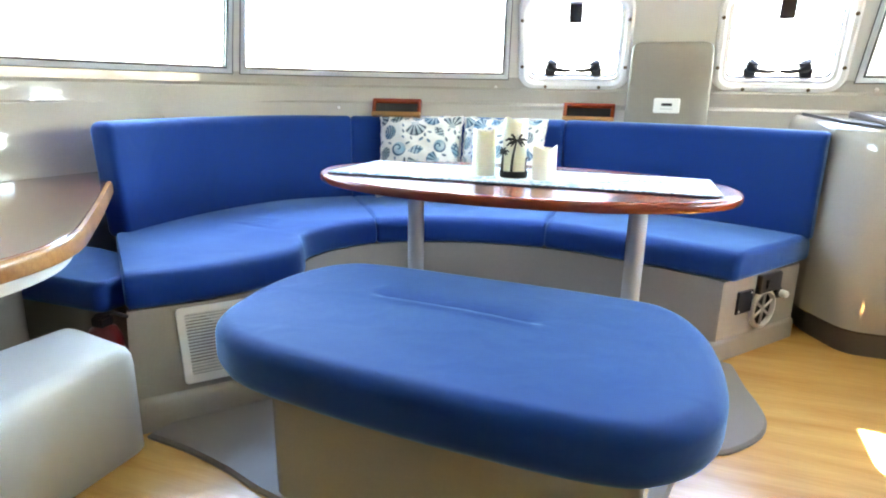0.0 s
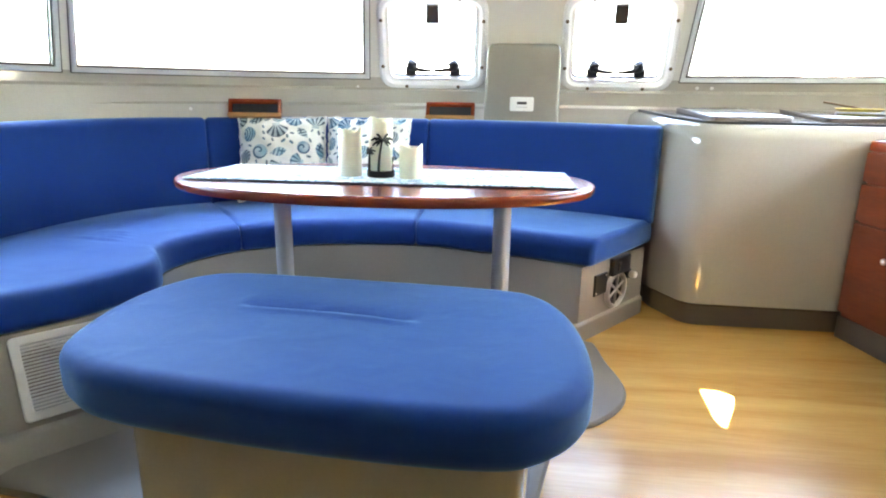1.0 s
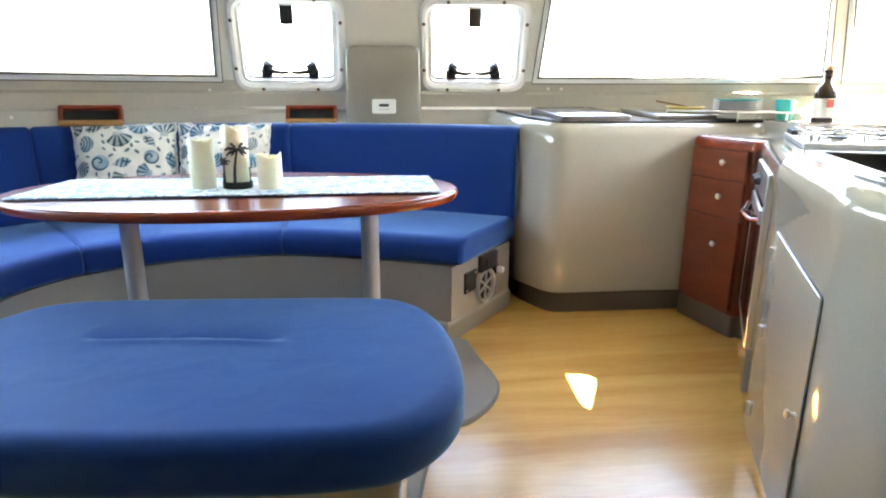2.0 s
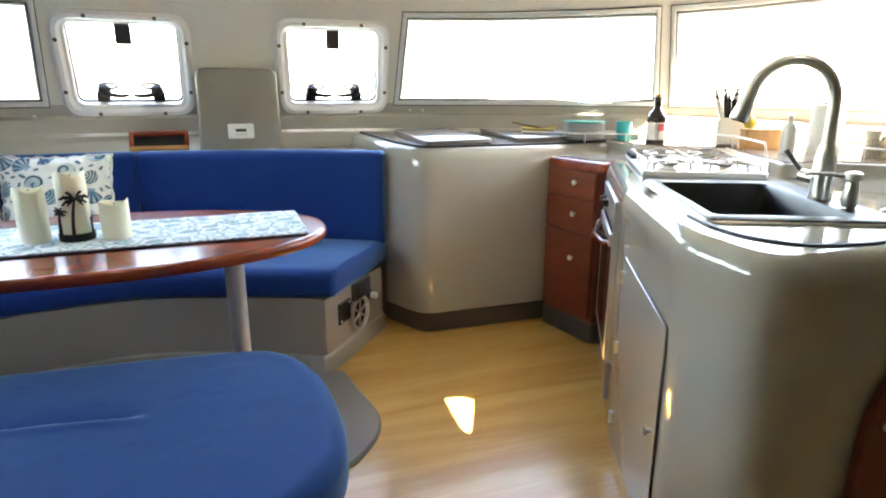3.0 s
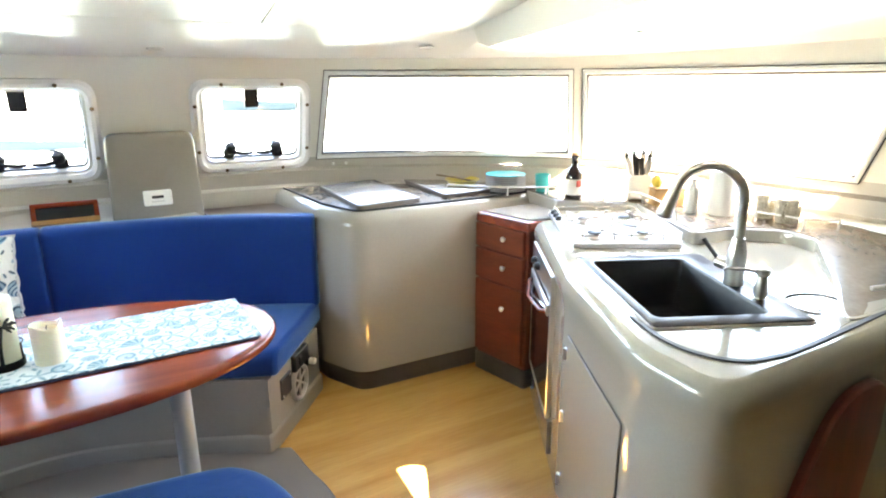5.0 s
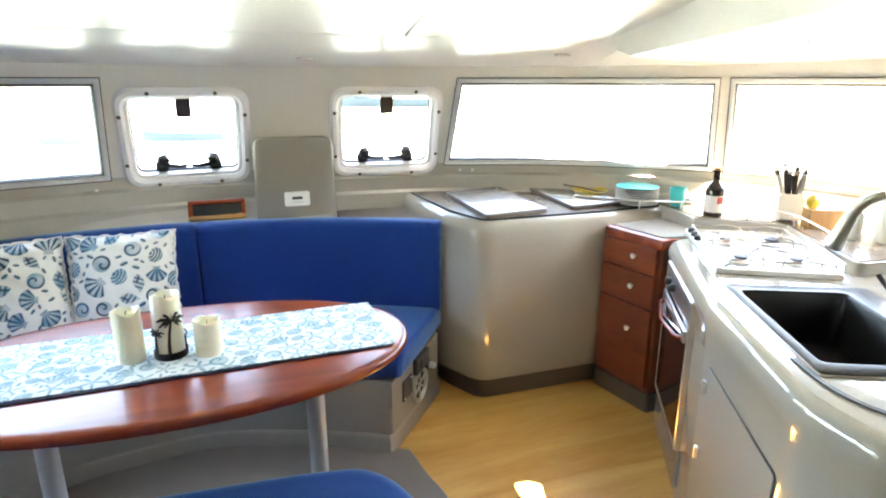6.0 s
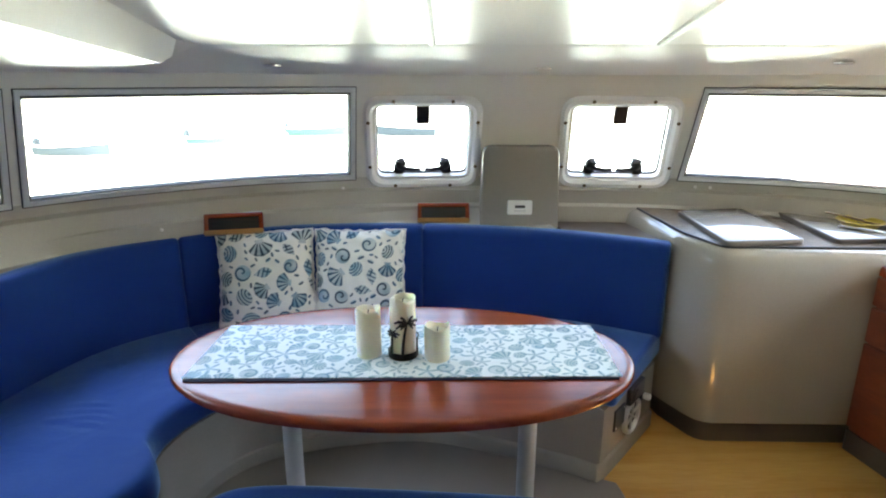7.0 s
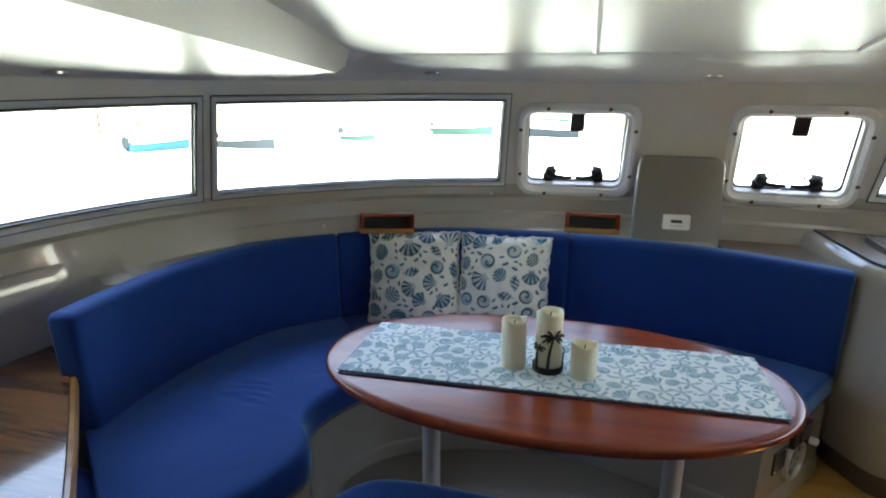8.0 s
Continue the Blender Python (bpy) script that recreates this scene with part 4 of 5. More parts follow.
build_candle(-0.577, 1.80, 0.042, 0.165, "medium ivory pillar candle with a wavy rim", 1)
build_candle(-0.462, 1.795, 0.043, 0.205, "tall ivory pillar candle standing in the palm holder", 2)
build_candle(-0.348, 1.775, 0.042, 0.115, "short ivory pillar candle with a wavy rim", 3)
HX, HY, HR = -0.462, 1.795, 0.051
holder = thing("candle_holder", "black iron candle holder with cut-out palm trees", "candle holder")
part("tray", lathe([(HR - 0.002, -0.004 + 0.004), (HR, 0.004), (HR, 0.022), (HR - 0.003, 0.024), (HR - 0.004, 0.022), (HR - 0.004, 0.003)], 28, (HX, HY, TOP), cap=False), IRON, holder)


def round_holder(a, z):
    return (HX + HR * math.sin(a), HY - HR * math.cos(a), TOP + z)


def palm(a0, height, lean, size):
    trunk = part("palm_trunk", tube([round_holder(a0 + lean * (k / 8) ** 2, 0.02 + (height - 0.02) * k / 8) for k in range(9)], [0.0055 - 0.0003 * k for k in range(9)], 8), IRON, holder)
    for ang, ln in ((-10, 0.7), (25, 1.0), (60, 0.9), (120, 0.9), (155, 1.0), (190, 0.8), (88, 0.55), (-35, 0.55), (215, 0.55)):
        pts = []
        for k in range(7):
            u = k / 6 * size * ln
            c, s = math.cos(radians(ang)), math.sin(radians(ang))
            pts.append((a0 + lean + u * c / HR, height + u * s - (u / size) ** 2 * size * 0.45))
        up, dn = [], []
        for k, (a, z) in enumerate(pts):
            w = size * 0.13 * math.sin(math.pi * (k + 0.5) / 7.5)
            up.append((a, z + w * (0.6 if k % 2 else 1.0)))
            dn.append((a, z - w * (1.25 if k % 2 else 0.7)))
        bm = bmesh.new()
        ring = up + dn[::-1]
        loft([[round_holder(a, z) for a, z in ring], [Vector(round_holder(a, z)) + Vector((math.sin(a), -math.cos(a), 0)) * 0.0025 for a, z in ring]], bm=bm)
        part("palm_leaf", bm, IRON, trunk)


palm(0.05, 0.135, 0.3, 0.047)
palm(-0.75, 0.095, 0.1, 0.03)
for a in (1.2, 2.4, 3.8):
    part("upright", tube([round_holder(a, 0.02), round_holder(a, 0.07)], 0.003, 6), IRON, holder)
part("hoop", tube([round_holder(1.2 + 2.6 * k / 20, 0.07) for k in range(21)], 0.0025, 6), IRON, holder)


# ---- scatter cushions ----
def build_pillow(at, rx, ry, rz, size, label, shift):
    bm = bmesh.new()
    uv = bm.loops.layers.uv.new("uv")
    n = 150
    place = {}
    sides = []
    for sgn in (1, -1):
        grid = []
        for i in range(n + 1):
            row = []
            for j in range(n + 1):
                u, v = 2 * i / n - 1, 2 * j / n - 1
                puff = max(0.0, (1 - abs(u) ** 2.6) * (1 - abs(v) ** 2.6)) ** 0.55
                pull = 1 - 0.055 * (1 - u * u) * abs(v) ** 3, 1 - 0.055 * (1 - v * v) * abs(u) ** 3
                x, y = u * size / 2 * pull[1], v * size / 2 * pull[0]
                edge = 1 - min(1, min(1 - abs(u), 1 - abs(v)) * 8)
                x, y = x * (1 + 0.012 * edge * math.sin(26 * v + shift)), y * (1 + 0.012 * edge * math.sin(23 * u + shift))
                z = sgn * 0.075 * puff + 0.008 * noise.noise((u * 4 + shift, v * 4, sgn)) * (1 - edge) + 0.008 * edge * math.sin(18 * (u + v))
                w = bm.verts.new((x, y, z))
                place[w] = (u * size / 2 + (size if sgn < 0 else 0.0), v * size / 2)
                row.append(w)
            grid.append(row)
        for i in range(n):
            for j in range(n):
                q = (grid[i][j], grid[i + 1][j], grid[i + 1][j + 1], grid[i][j + 1])
                bm.faces.new(q if sgn > 0 else q[::-1])
        sides.append(grid)
    for f in bm.faces:
        for lp in f.loops:
            lp[uv].uv = place[lp.vert]
    bmesh.ops.remove_doubles(bm, verts=bm.verts, dist=0.0004)
    ob = part("cover", bm, CUSHION_PRINT, None, "", 80)
    inks = [((0.2, 0.35, 0.41), (0.02, 0.06, 0.09)), ((0.07, 0.25, 0.38), (0.012, 0.08, 0.16)), ((0.3, 0.42, 0.46), (0.02, 0.05, 0.08)), ((0.4, 0.52, 0.55), (0.03, 0.1, 0.16)), ((0.18, 0.38, 0.5), (0.02, 0.1, 0.17))]
    dye_cloth(ob, 2 * size, size, CREAM_COTTON, inks, ("scallop", "scallop", "clam", "snail", "whelk", "clam", "whelk"), (0.038, 0.05), (0.012, 0.02), 0.96, int(shift * 10), 0.92)
    th = thing("scatter_cushion", label, "cushion", "shell cushions")
    th.matrix_world = pose(*at, rx, ry, rz)
    ob.parent = th
    # frayed piping round the edge
    rng = random.Random(int(shift * 100))
    ring = []
    for k in range(96):
        e, f = divmod(k, 24)
        t = 2 * f / 24 - 1
        u, v = ((t, -1), (1, t), (-t, 1), (-1, -t))[e]
        px, py = 1 - 0.055 * (1 - v * v) * abs(u) ** 3, 1 - 0.055 * (1 - u * u) * abs(v) ** 3
        ring.append((u * size / 2 * px * 1.008 + rng.uniform(-0.005, 0.004), v * size / 2 * py * 1.008 + rng.uniform(-0.005, 0.004), rng.uniform(-0.006, 0.006)))
    part("piping", tube(ring + ring[:1], 0.0065, 6), PAPER, th, "white fringed edge")
    return th


build_pillow((-1.205, 2.745, 0.707), 71, 0, 12, 0.458, "white scatter cushion printed with blue shells, leaning on the settee", 0.3)
build_pillow((-0.755, 2.80, 0.707), 73, 0, 1, 0.448, "second white scatter cushion with blue and grey shells", 2.1)


# ---- wooden pockets on the ledge ----
def build_pocket(s, z, label, proud=0.03):
    m = wall_frame(s, z)
    flat = face_frame(wall_point(s, z, proud), Vector(m.col[0][:3]) + Vector((1, 0, 0)), (0, 0, 1)) @ pose(0, 0, 0, -25)
    t = thing("wooden_pocket", label, "shelf box", "ledge pockets")
    part("frame", ring_plate(rect(0.275, 0.1, 0.008), rect(0.235, 0.06, 0.004), flat, 0.03, 0.004), CHERRY, t, "cherry wood frame")
    # black sheet behind the frame paints in the shade of the open pocket
    part("lining", slab(rect(0.237, 0.062), flat @ pose(0, 0, 0.002), 0.004, 0.001), BLACK, t)
    part("lip", turned(box((0.275, 0.022, 0.03), 0.004, (0, -0.045, 0.03)), flat), OAK_EDGE, t)


build_pocket(-arc_x(1.47), 0.958, "wooden framed pocket with a dark inside on the ledge", 0.052)
build_pocket(-arc_x(0.40), 0.952, "wooden framed pocket with a dark inside beside the panel")

# ---- desk, cooler and extinguisher to port ----
desk_line = spline([(-2.62, 1.90), (-2.44, 1.78), (-2.2, 1.62), (-1.98, 1.41), (-1.56, 0.97), (-1.37, 0.74), (-1.31, 0.5), (-1.34, 0.2), (-1.5, -0.05)], 8)
desk_outline = [*desk_line, Vector((-2.7, -0.05))]
desk = thing("desk", "walnut veneered desk top with a pale oak edge and rounded corner", "desk")
part("desktop", moulded(desk_outline, [(0.02, 0.632), (0.02, 0.676), (0.023, 0.68)]), WALNUT, desk)
part("edging", loft([[(*p, z) for p in inset(desk_outline, d)] for d, z in ((0.019, 0.63), (0.004, 0.63), (0, 0.636), (0, 0.672), (0.006, 0.681), (0.019, 0.679), (0.019, 0.63))], cap=False), OAK_EDGE, desk, "pale oak edging")
part("underside", moulded(inset(desk_outline, 0.05), [(0.0, 0.585), (0.0, 0.631)]), LINER, desk, "cream moulded underside")
part("pedestal", moulded(rounded([(-2.5, 0.0), (-1.95, 0.0), (-1.95, 1.0), (-2.4, 1.05)], 0.05), [(0, 0), (0, 0.59)]), GELCOAT, desk)

cooler = thing("cooler_box", "pale grey plastic cooler box with rounded edges", "cooler")
cool_out = rounded([(-1.34, 0.30), (-1.34, 0.87), (-1.67, 0.93), (-1.72, 0.30)], 0.06)
part("body", moulded(cool_out, [(0.006, 0.0), (0, 0.008), (0.0, 0.27), (0.004, 0.305), (0.014, 0.324), (0.03, 0.333), (0.045, 0.336)]), COOL_WHITE, cooler)
part("handle", turned(box((0.09, 0.035, 0.03), 0.012, (-1.535, 0.57, 0.348)), Matrix()), BLACK, cooler)
ext_t = thing("fire_extinguisher", "small red fire extinguisher behind the cooler box", "extinguisher")
part("cylinder", turned(lathe([(0.05, 0), (0.055, 0.01), (0.055, 0.19), (0.04, 0.225), (0.02, 0.235)], 24), pose(-1.605, 0.985, 0.075)), RED, ext_t)
part("stand", turned(box((0.13, 0.1, 0.075), 0.01), pose(-1.605, 0.99, 0.0375)), BLACK, ext_t)
part("valve", turned(box((0.05, 0.05, 0.04), 0.008), pose(-1.605, 0.985, 0.325)), BLACK, ext_t)
part("lever", turned(tube([(0, 0, 0), (0.05, 0.02, 0.012), (0.1, 0.03, 0.0)], 0.006, 8), pose(-1.63, 0.985, 0.34)), BLACK, ext_t)

# ---- fridge cabinet ----
FZ = 0.945


def raised(bm):
    """The fridge top climbs slightly towards the front wall."""
    for v in bm.verts:
        if v.co.z > 0.8:
            v.co.z += max(0.0, v.co.y - 2.42) * 0.055
    return bm


fr_out = rounded([(0.725, 2.66), (0.845, 2.415), (1.54, 2.408), (2.1, 2.45), (2.05, 2.68), (1.5, 2.98), (0.61, 3.24)], [0.1, 0.14, 0.09, 0.09, 0.09, 0.09, 0.09], 8)
fridge = thing("fridge_cabinet", "taupe gelcoat chest fridge cabinet with rounded corner", "cabinet")
part("body", raised(moulded(fr_out, [(0.02, 0.10), (0.0, 0.115), (0.0, 0.135), (0.0, 0.82), (0.0, 0.84), (0.003, 0.88), (0.014, 0.915), (0.035, 0.935), (0.06, 0.94)])), GELCOAT, fridge)
part("plinth", moulded(inset(fr_out, 0.03), [(0, 0), (0, 0.10)]), PLINTH, fridge)
part("worktop", raised(moulded(inset(fr_out, 0.062), [(0, 0.90), (0, FZ), (0.004, FZ + 0.004)])), WORKTOP, fridge, "taupe laminate inlay")
part("trim", raised(loft([[(*p, z) for p in inset(fr_out, d)] for d, z in ((0.062, 0.93), (0.054, 0.93), (0.054, FZ + 0.004), (0.062, FZ + 0.004), (0.062, 0.93))], cap=False)), GASKET, fridge)


def build_lid(corners, label):
    out = rounded(corners, 0.03)
    lid = part("lid", raised(moulded(inset(out, 0.008), [(0, FZ + 0.005), (0, FZ + 0.024), (0.003, FZ + 0.026)])), LID, fridge, label)
    part("edge", raised(loft([[(*p, z) for p in inset(out, d)] for d, z in ((0.01, FZ + 0.005), (0, FZ + 0.006), (0, FZ + 0.022), (0.003, FZ + 0.026), (0.009, FZ + 0.027), (0.01, FZ + 0.005))], cap=False)), PLINTH, lid)


build_lid([(0.89, 2.46), (1.25, 2.50), (1.20, 3.02), (0.85, 2.96)], "laminate lid of the chest fridge with a pale edge")
build_lid([(1.385, 2.50), (1.70, 2.52), (1.64, 2.85), (1.35, 3.0)], "second laminate lid of the chest fridge")

# ---- drawers ----
DA, DB = Vector((1.525, 2.405, 0)), Vector((1.60, 2.06, 0))
ddir = (DB - DA).normalized()
DF = face_frame(DA, ddir, (0, 0, 1))
DW = (DB - DA).length
drawers = thing("drawer_unit", "cherry wood drawer unit with three drawers", "drawer unit")
dr_out = rounded([(1.53, 2.40), (1.605, 2.06), (2.0, 2.1), (2.0, 2.42)], 0.01)
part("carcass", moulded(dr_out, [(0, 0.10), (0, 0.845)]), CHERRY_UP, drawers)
part("plinth", moulded(inset(dr_out, -0.01), [(0, 0), (0, 0.10)]), PLINTH, drawers)
part("top_rail", moulded(inset(dr_out, -0.012), [(0, 0.846), (0, 0.87), (0.006, 0.886), (0.02, 0.892)]), CHERRY, drawers, "rounded cherry front rail")
part("top", moulded(rounded([(1.555, 2.38), (1.62, 2.08), (2.1, 2.0), (2.35, 2.1), (2.1, 2.43)], 0.02), [(0, 0.85), (0, 0.898)]), LID, drawers, "pale laminate top")
for z0, z1 in ((0.715, 0.84), (0.545, 0.705), (0.125, 0.535)):
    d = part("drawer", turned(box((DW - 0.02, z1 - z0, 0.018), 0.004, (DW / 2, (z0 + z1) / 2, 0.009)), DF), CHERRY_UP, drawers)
    zk = (z0 + z1) / 2 if z0 > 0.5 else 0.405
    part("knob", turned(lathe([(0.006, 0), (0.006, 0.008), (0.014, 0.014), (0.014, 0.02), (0.007, 0.026)], 16), DF @ pose(DW * 0.62, zk + 0.008, 0.018)), STEEL, d, "small steel knob")

# ---- galley counter ----
GZ = 0.90
ga = rounded([(1.61, 2.06), (1.205, 1.36), (0.955, 0.792), (0.945, 0.50), (1.9, 0.515), (2.25, 0.52), (2.45, 1.1), (2.3, 1.75), (2.1, 2.05)],
             [0.1, 0.25, 0.36, 0.33, 0.12, 0.12, 0.12, 0.12, 0.12], 12)
galley = thing("galley_counter", "taupe and cream moulded galley counter with a rolled edge", "counter")
SINK_M = pose(1.425, 1.05, GZ, 0, 0, -24)


def placed(outline, m):
    return [(m @ Vector((p[0], p[1], 0))).to_2d() for p in outline]


def holed(outer, hole, z):
    """A flat face with a hole."""
    bm = bmesh.new()
    edges = []
    for loop in (outer, hole):
        vs = [bm.verts.new((p[0], p[1], z)) for p in loop]
        edges += [bm.edges.new((a, b)) for a, b in zip(vs, vs[1:] + vs[:1])]
    bmesh.ops.triangle_fill(bm, edges=edges, use_beauty=True)
    return bm


sink_hole = placed(rect(0.37, 0.59, 0.03), SINK_M)
body = bmesh.new()
loft([[(*p, z) for p in inset(ga, d)] for d, z in [(0.03, 0.0), (0.03, 0.02), (0.03, 0.69), (0.03, 0.71), (0.027, 0.76), (0.02, 0.805), (0.013, 0.835), (0.013, 0.852), (0.019, 0.877), (0.031, 0.893), (0.043, 0.9), (0.05, 0.902)]], cap=False, bm=body)
part("body", body, GELCOAT, galley)
inlay = [Vector(p) for p in ((1.285, 1.32), (1.14, 1.0))] + spline([(1.10, 0.90), (1.068, 0.78), (1.075, 0.68), (1.125, 0.605), (1.21, 0.577), (1.36, 0.572)], 6) + rounded([(1.9, 0.605), (2.2, 0.61), (2.36, 1.1), (2.22, 1.71), (2.06, 1.96), (1.69, 1.99)], 0.04)
part("border", holed(inset(ga, 0.05), inlay, 0.902), GELCOAT, galley)
part("worktop", holed(inlay, sink_hole, 0.9035), COUNTER, galley, "glossy cream moulded worktop")
groove = spline([(1.115, 0.93), (1.10, 0.89), (1.068, 0.78), (1.075, 0.68), (1.125, 0.605), (1.21, 0.577), (1.36, 0.572), (1.9, 0.605), (2.3, 0.62)], 8)
part("trim", loft([[(*a, 0.9), (*a, 0.907), (*b, 0.907), (*b, 0.9)] for a, b in zip(offset_line(groove, 0.007), offset_line(groove, -0.007))]), GASKET, galley, "dark inlaid trim line")

# raised shelf outboard of the worktop
shelf_out = rounded([(1.56, 0.60), (1.83, 0.77), (2.22, 1.06), (2.26, 1.2), (2.10, 1.34), (1.90, 1.36), (2.15, 1.93), (1.98, 2.07), (1.86, 2.18), (1.9, 2.5), (2.1, 2.5), (2.3, 2.2), (2.5, 1.7), (2.58, 1.1), (2.6, 0.6)],
                    [0.04, 0.05, 0.1, 0.1, 0.08, 0.04, 0.04, 0.04, 0.04, 0.04, 0.04, 0.04, 0.04, 0.04, 0.04], 6)


def settle(bm):
    """The shelf runs down to the worktop's level at its aft end."""
    for v in bm.verts:
        if v.co.z > 0.905:
            v.co.z = 0.905 + (v.co.z - 0.905) * max(0.05, min(1.0, (v.co.y - 0.6) / 0.4))
    return bm


shelf = thing("galley_shelf", "raised galley shelf with a cream upstand and laminate top", "shelf")
part("upstand", settle(moulded(shelf_out, [(0, 0.88), (0, 0.945), (0.003, 0.953), (0.01, 0.956)])), COUNTER, shelf, "cream upstand")
part("laminate", settle(moulded(inset(shelf_out, 0.012), [(0, 0.945), (0, 0.960)])), WORKTOP, shelf, "taupe laminate top")
SZ = 0.9585

# sink
sink = thing("sink", "black composite single bowl sink let into the worktop", "sink")
bowl = bmesh.new()
rings = [(rect(0.47, 0.66, 0.02, cx=0.02), 0.0045), (rect(0.47, 0.66, 0.02, cx=0.02), 0.011), (rect(0.464, 0.654, 0.018, cx=0.02), 0.013), (rect(0.345, 0.545, 0.03, cx=-0.012), 0.013), (rect(0.335, 0.535, 0.028, cx=-0.012), 0.006),
         (rect(0.325, 0.525, 0.03, cx=-0.012), -0.17), (rect(0.28, 0.48, 0.04, cx=-0.012), -0.19), (rect(0.05, 0.05, 0.02, cx=-0.012), -0.195)]
loft([[SINK_M @ Vector((*p, z)) for p in o] for o, z in rings], cap=False, bm=bowl)
bowl.verts.ensure_lookup_table()
bowl.faces.new(bowl.verts[-len(rings[-1][0]):])
bowl_ob = part("bowl", bowl, GRANITE, sink)
part("drain", turned(lathe([(0.045, 0), (0.045, 0.004), (0.03, 0.005), (0.028, 0.001)], 24), SINK_M @ pose(-0.012, 0, -0.1945)), STEEL, sink)
part("rim_line", ring_plate(rect(0.476, 0.666, 0.02), rect(0.466, 0.656, 0.018), SINK_M @ pose(0.02, 0, 0.004), 0.005, 0.001), STEEL, sink)

# mixer tap with a pull-out spray
tap_t = thing("kitchen_tap", "brushed steel mixer tap with a tall arched spout", "tap")
tap_t.scale.z, tap_t.location.z = 0.94, GZ * 0.06
bx, by = 1.592, 0.957
part("base", lathe([(0.03, 0), (0.031, 0.004), (0.029, 0.02), (0.03, 0.09), (0.027, 0.13), (0.0185, 0.17)], 24, (bx, by, GZ + 0.006)), STEEL, tap_t)
hd = Vector((-0.77, 0.64, 0)).normalized()
o = Vector((bx, by, GZ))
arc = [o + Vector((0, 0, 0.17)), o + Vector((0, 0, 0.24)), o + Vector((0, 0, 0.30))]
for k in range(1, 15):
    a = math.pi * 0.93 * k / 14
    arc.append(o + hd * (0.105 - 0.105 * math.cos(a)) + Vector((0, 0, 0.305 + 0.115 * math.sin(a))))
part("spout", tube(arc, 0.0155, 16), STEEL, tap_t)
e0 = arc[-1]
ed = (arc[-1] - arc[-2]).normalized()
spray = part("spray_head", tube([e0 - ed * 0.012, e0, e0 + ed * 0.03, e0 + ed * 0.085, e0 + ed * 0.09], [0.016, 0.018, 0.0195, 0.0265, 0.024], 18), STEEL, tap_t)
part("nozzle", tube([e0 + ed * 0.0905, e0 + ed * 0.094], [0.021, 0.019], 16), BLACK, spray)
lv = Vector((-0.15, 0.98, 0)).normalized()
part("valve", tube([o + Vector((0, 0, 0.075)), o + lv * 0.03 + Vector((0, 0, 0.075)), o + lv * 0.062 + Vector((0, 0, 0.08))], [0.021, 0.021, 0.019], 16), STEEL, tap_t)
part("lever", tube([o + lv * 0.055 + Vector((0, 0, 0.085)), o + lv * 0.085 + Vector((0, 0, 0.115)), o + lv * 0.115 + Vector((0, 0, 0.15))], [0.007, 0.0065, 0.008], 10), BLACK, tap_t, "dark tap lever")

soap = thing("soap_dispenser", "brushed steel soap dispenser beside the tap", "soap dispenser")
sx, sy = 1.548, 0.835
part("foot", lathe([(0.031, 0), (0.031, 0.004), (0.018, 0.01)], 20, (sx, sy, GZ + 0.005)), STEEL, soap)
part("body", lathe([(0.017, 0.01), (0.021, 0.03), (0.016, 0.06), (0.014, 0.075), (0.021, 0.082), (0.021, 0.098), (0.012, 0.103)], 20, (sx, sy, GZ + 0.005)), STEEL, soap)
part("nozzle", tube([(sx, sy, GZ + 0.092), (sx - 0.04, sy + 0.034, GZ + 0.099), (sx - 0.075, sy + 0.064, GZ + 0.1), (sx - 0.085, sy + 0.072, GZ + 0.094)], [0.006, 0.005, 0.0045, 0.0045], 10), STEEL, soap)
# drain ring moulded in the worktop
dish = thing("drain_rim", "curved steel drain rim moulded in the worktop", "drain")
part("arc", tube([(1.668 + 0.095 * math.cos(radians(a)), 0.73 + 0.082 * math.sin(radians(a)), GZ + 0.005) for a in range(-40, 230, 10)], 0.0042, 8), COUNTER, dish)
part("slot", turned(box((0.055, 0.018, 0.004), 0.0015), pose(1.645, 0.705, GZ + 0.005, 0, 0, 25)), STEEL, dish)

# ---- stove ----
SM = pose(1.79, 1.725, GZ + 0.0045, 0, 0, -30)
stove = thing("stove", "stainless steel three-burner marine stove with wire pot grates", "stove")
part("tray", turned(moulded(rect(0.44, 0.62, 0.015), [(0, 0), (0, 0.016), (0.004, 0.02), (0.012, 0.02), (0.02, 0.010), (0.03, 0.009)]), SM), STEEL, stove)
for x, y, r in ((-0.1, -0.17, 0.05), (0.1, -0.17, 0.042), (-0.09, 0.1, 0.042), (0.1, 0.13, 0.052)):
    bnr = part("burner", turned(lathe([(r, 0.009), (r, 0.016), (r * 0.8, 0.022), (r * 0.55, 0.022), (r * 0.5, 0.028), (r * 0.1, 0.03)], 22), SM @ pose(x, y, 0)), STEEL, stove)
    part("cap", turned(lathe([(r * 0.62, 0.0285), (r * 0.62, 0.034), (r * 0.3, 0.037)], 20), SM @ pose(x, y, 0)), BLACK, bnr)
    for a in (45, 135, 225, 315):
        ca, sa = math.cos(radians(a)), math.sin(radians(a))
        part("grate_arm", turned(tube([(x + ca * 0.095, y + sa * 0.1, 0.012), (x + ca * 0.09, y + sa * 0.095, 0.045), (x + ca * 0.03, y + sa * 0.03, 0.048)], 0.0038, 6), SM), WIRE, stove)
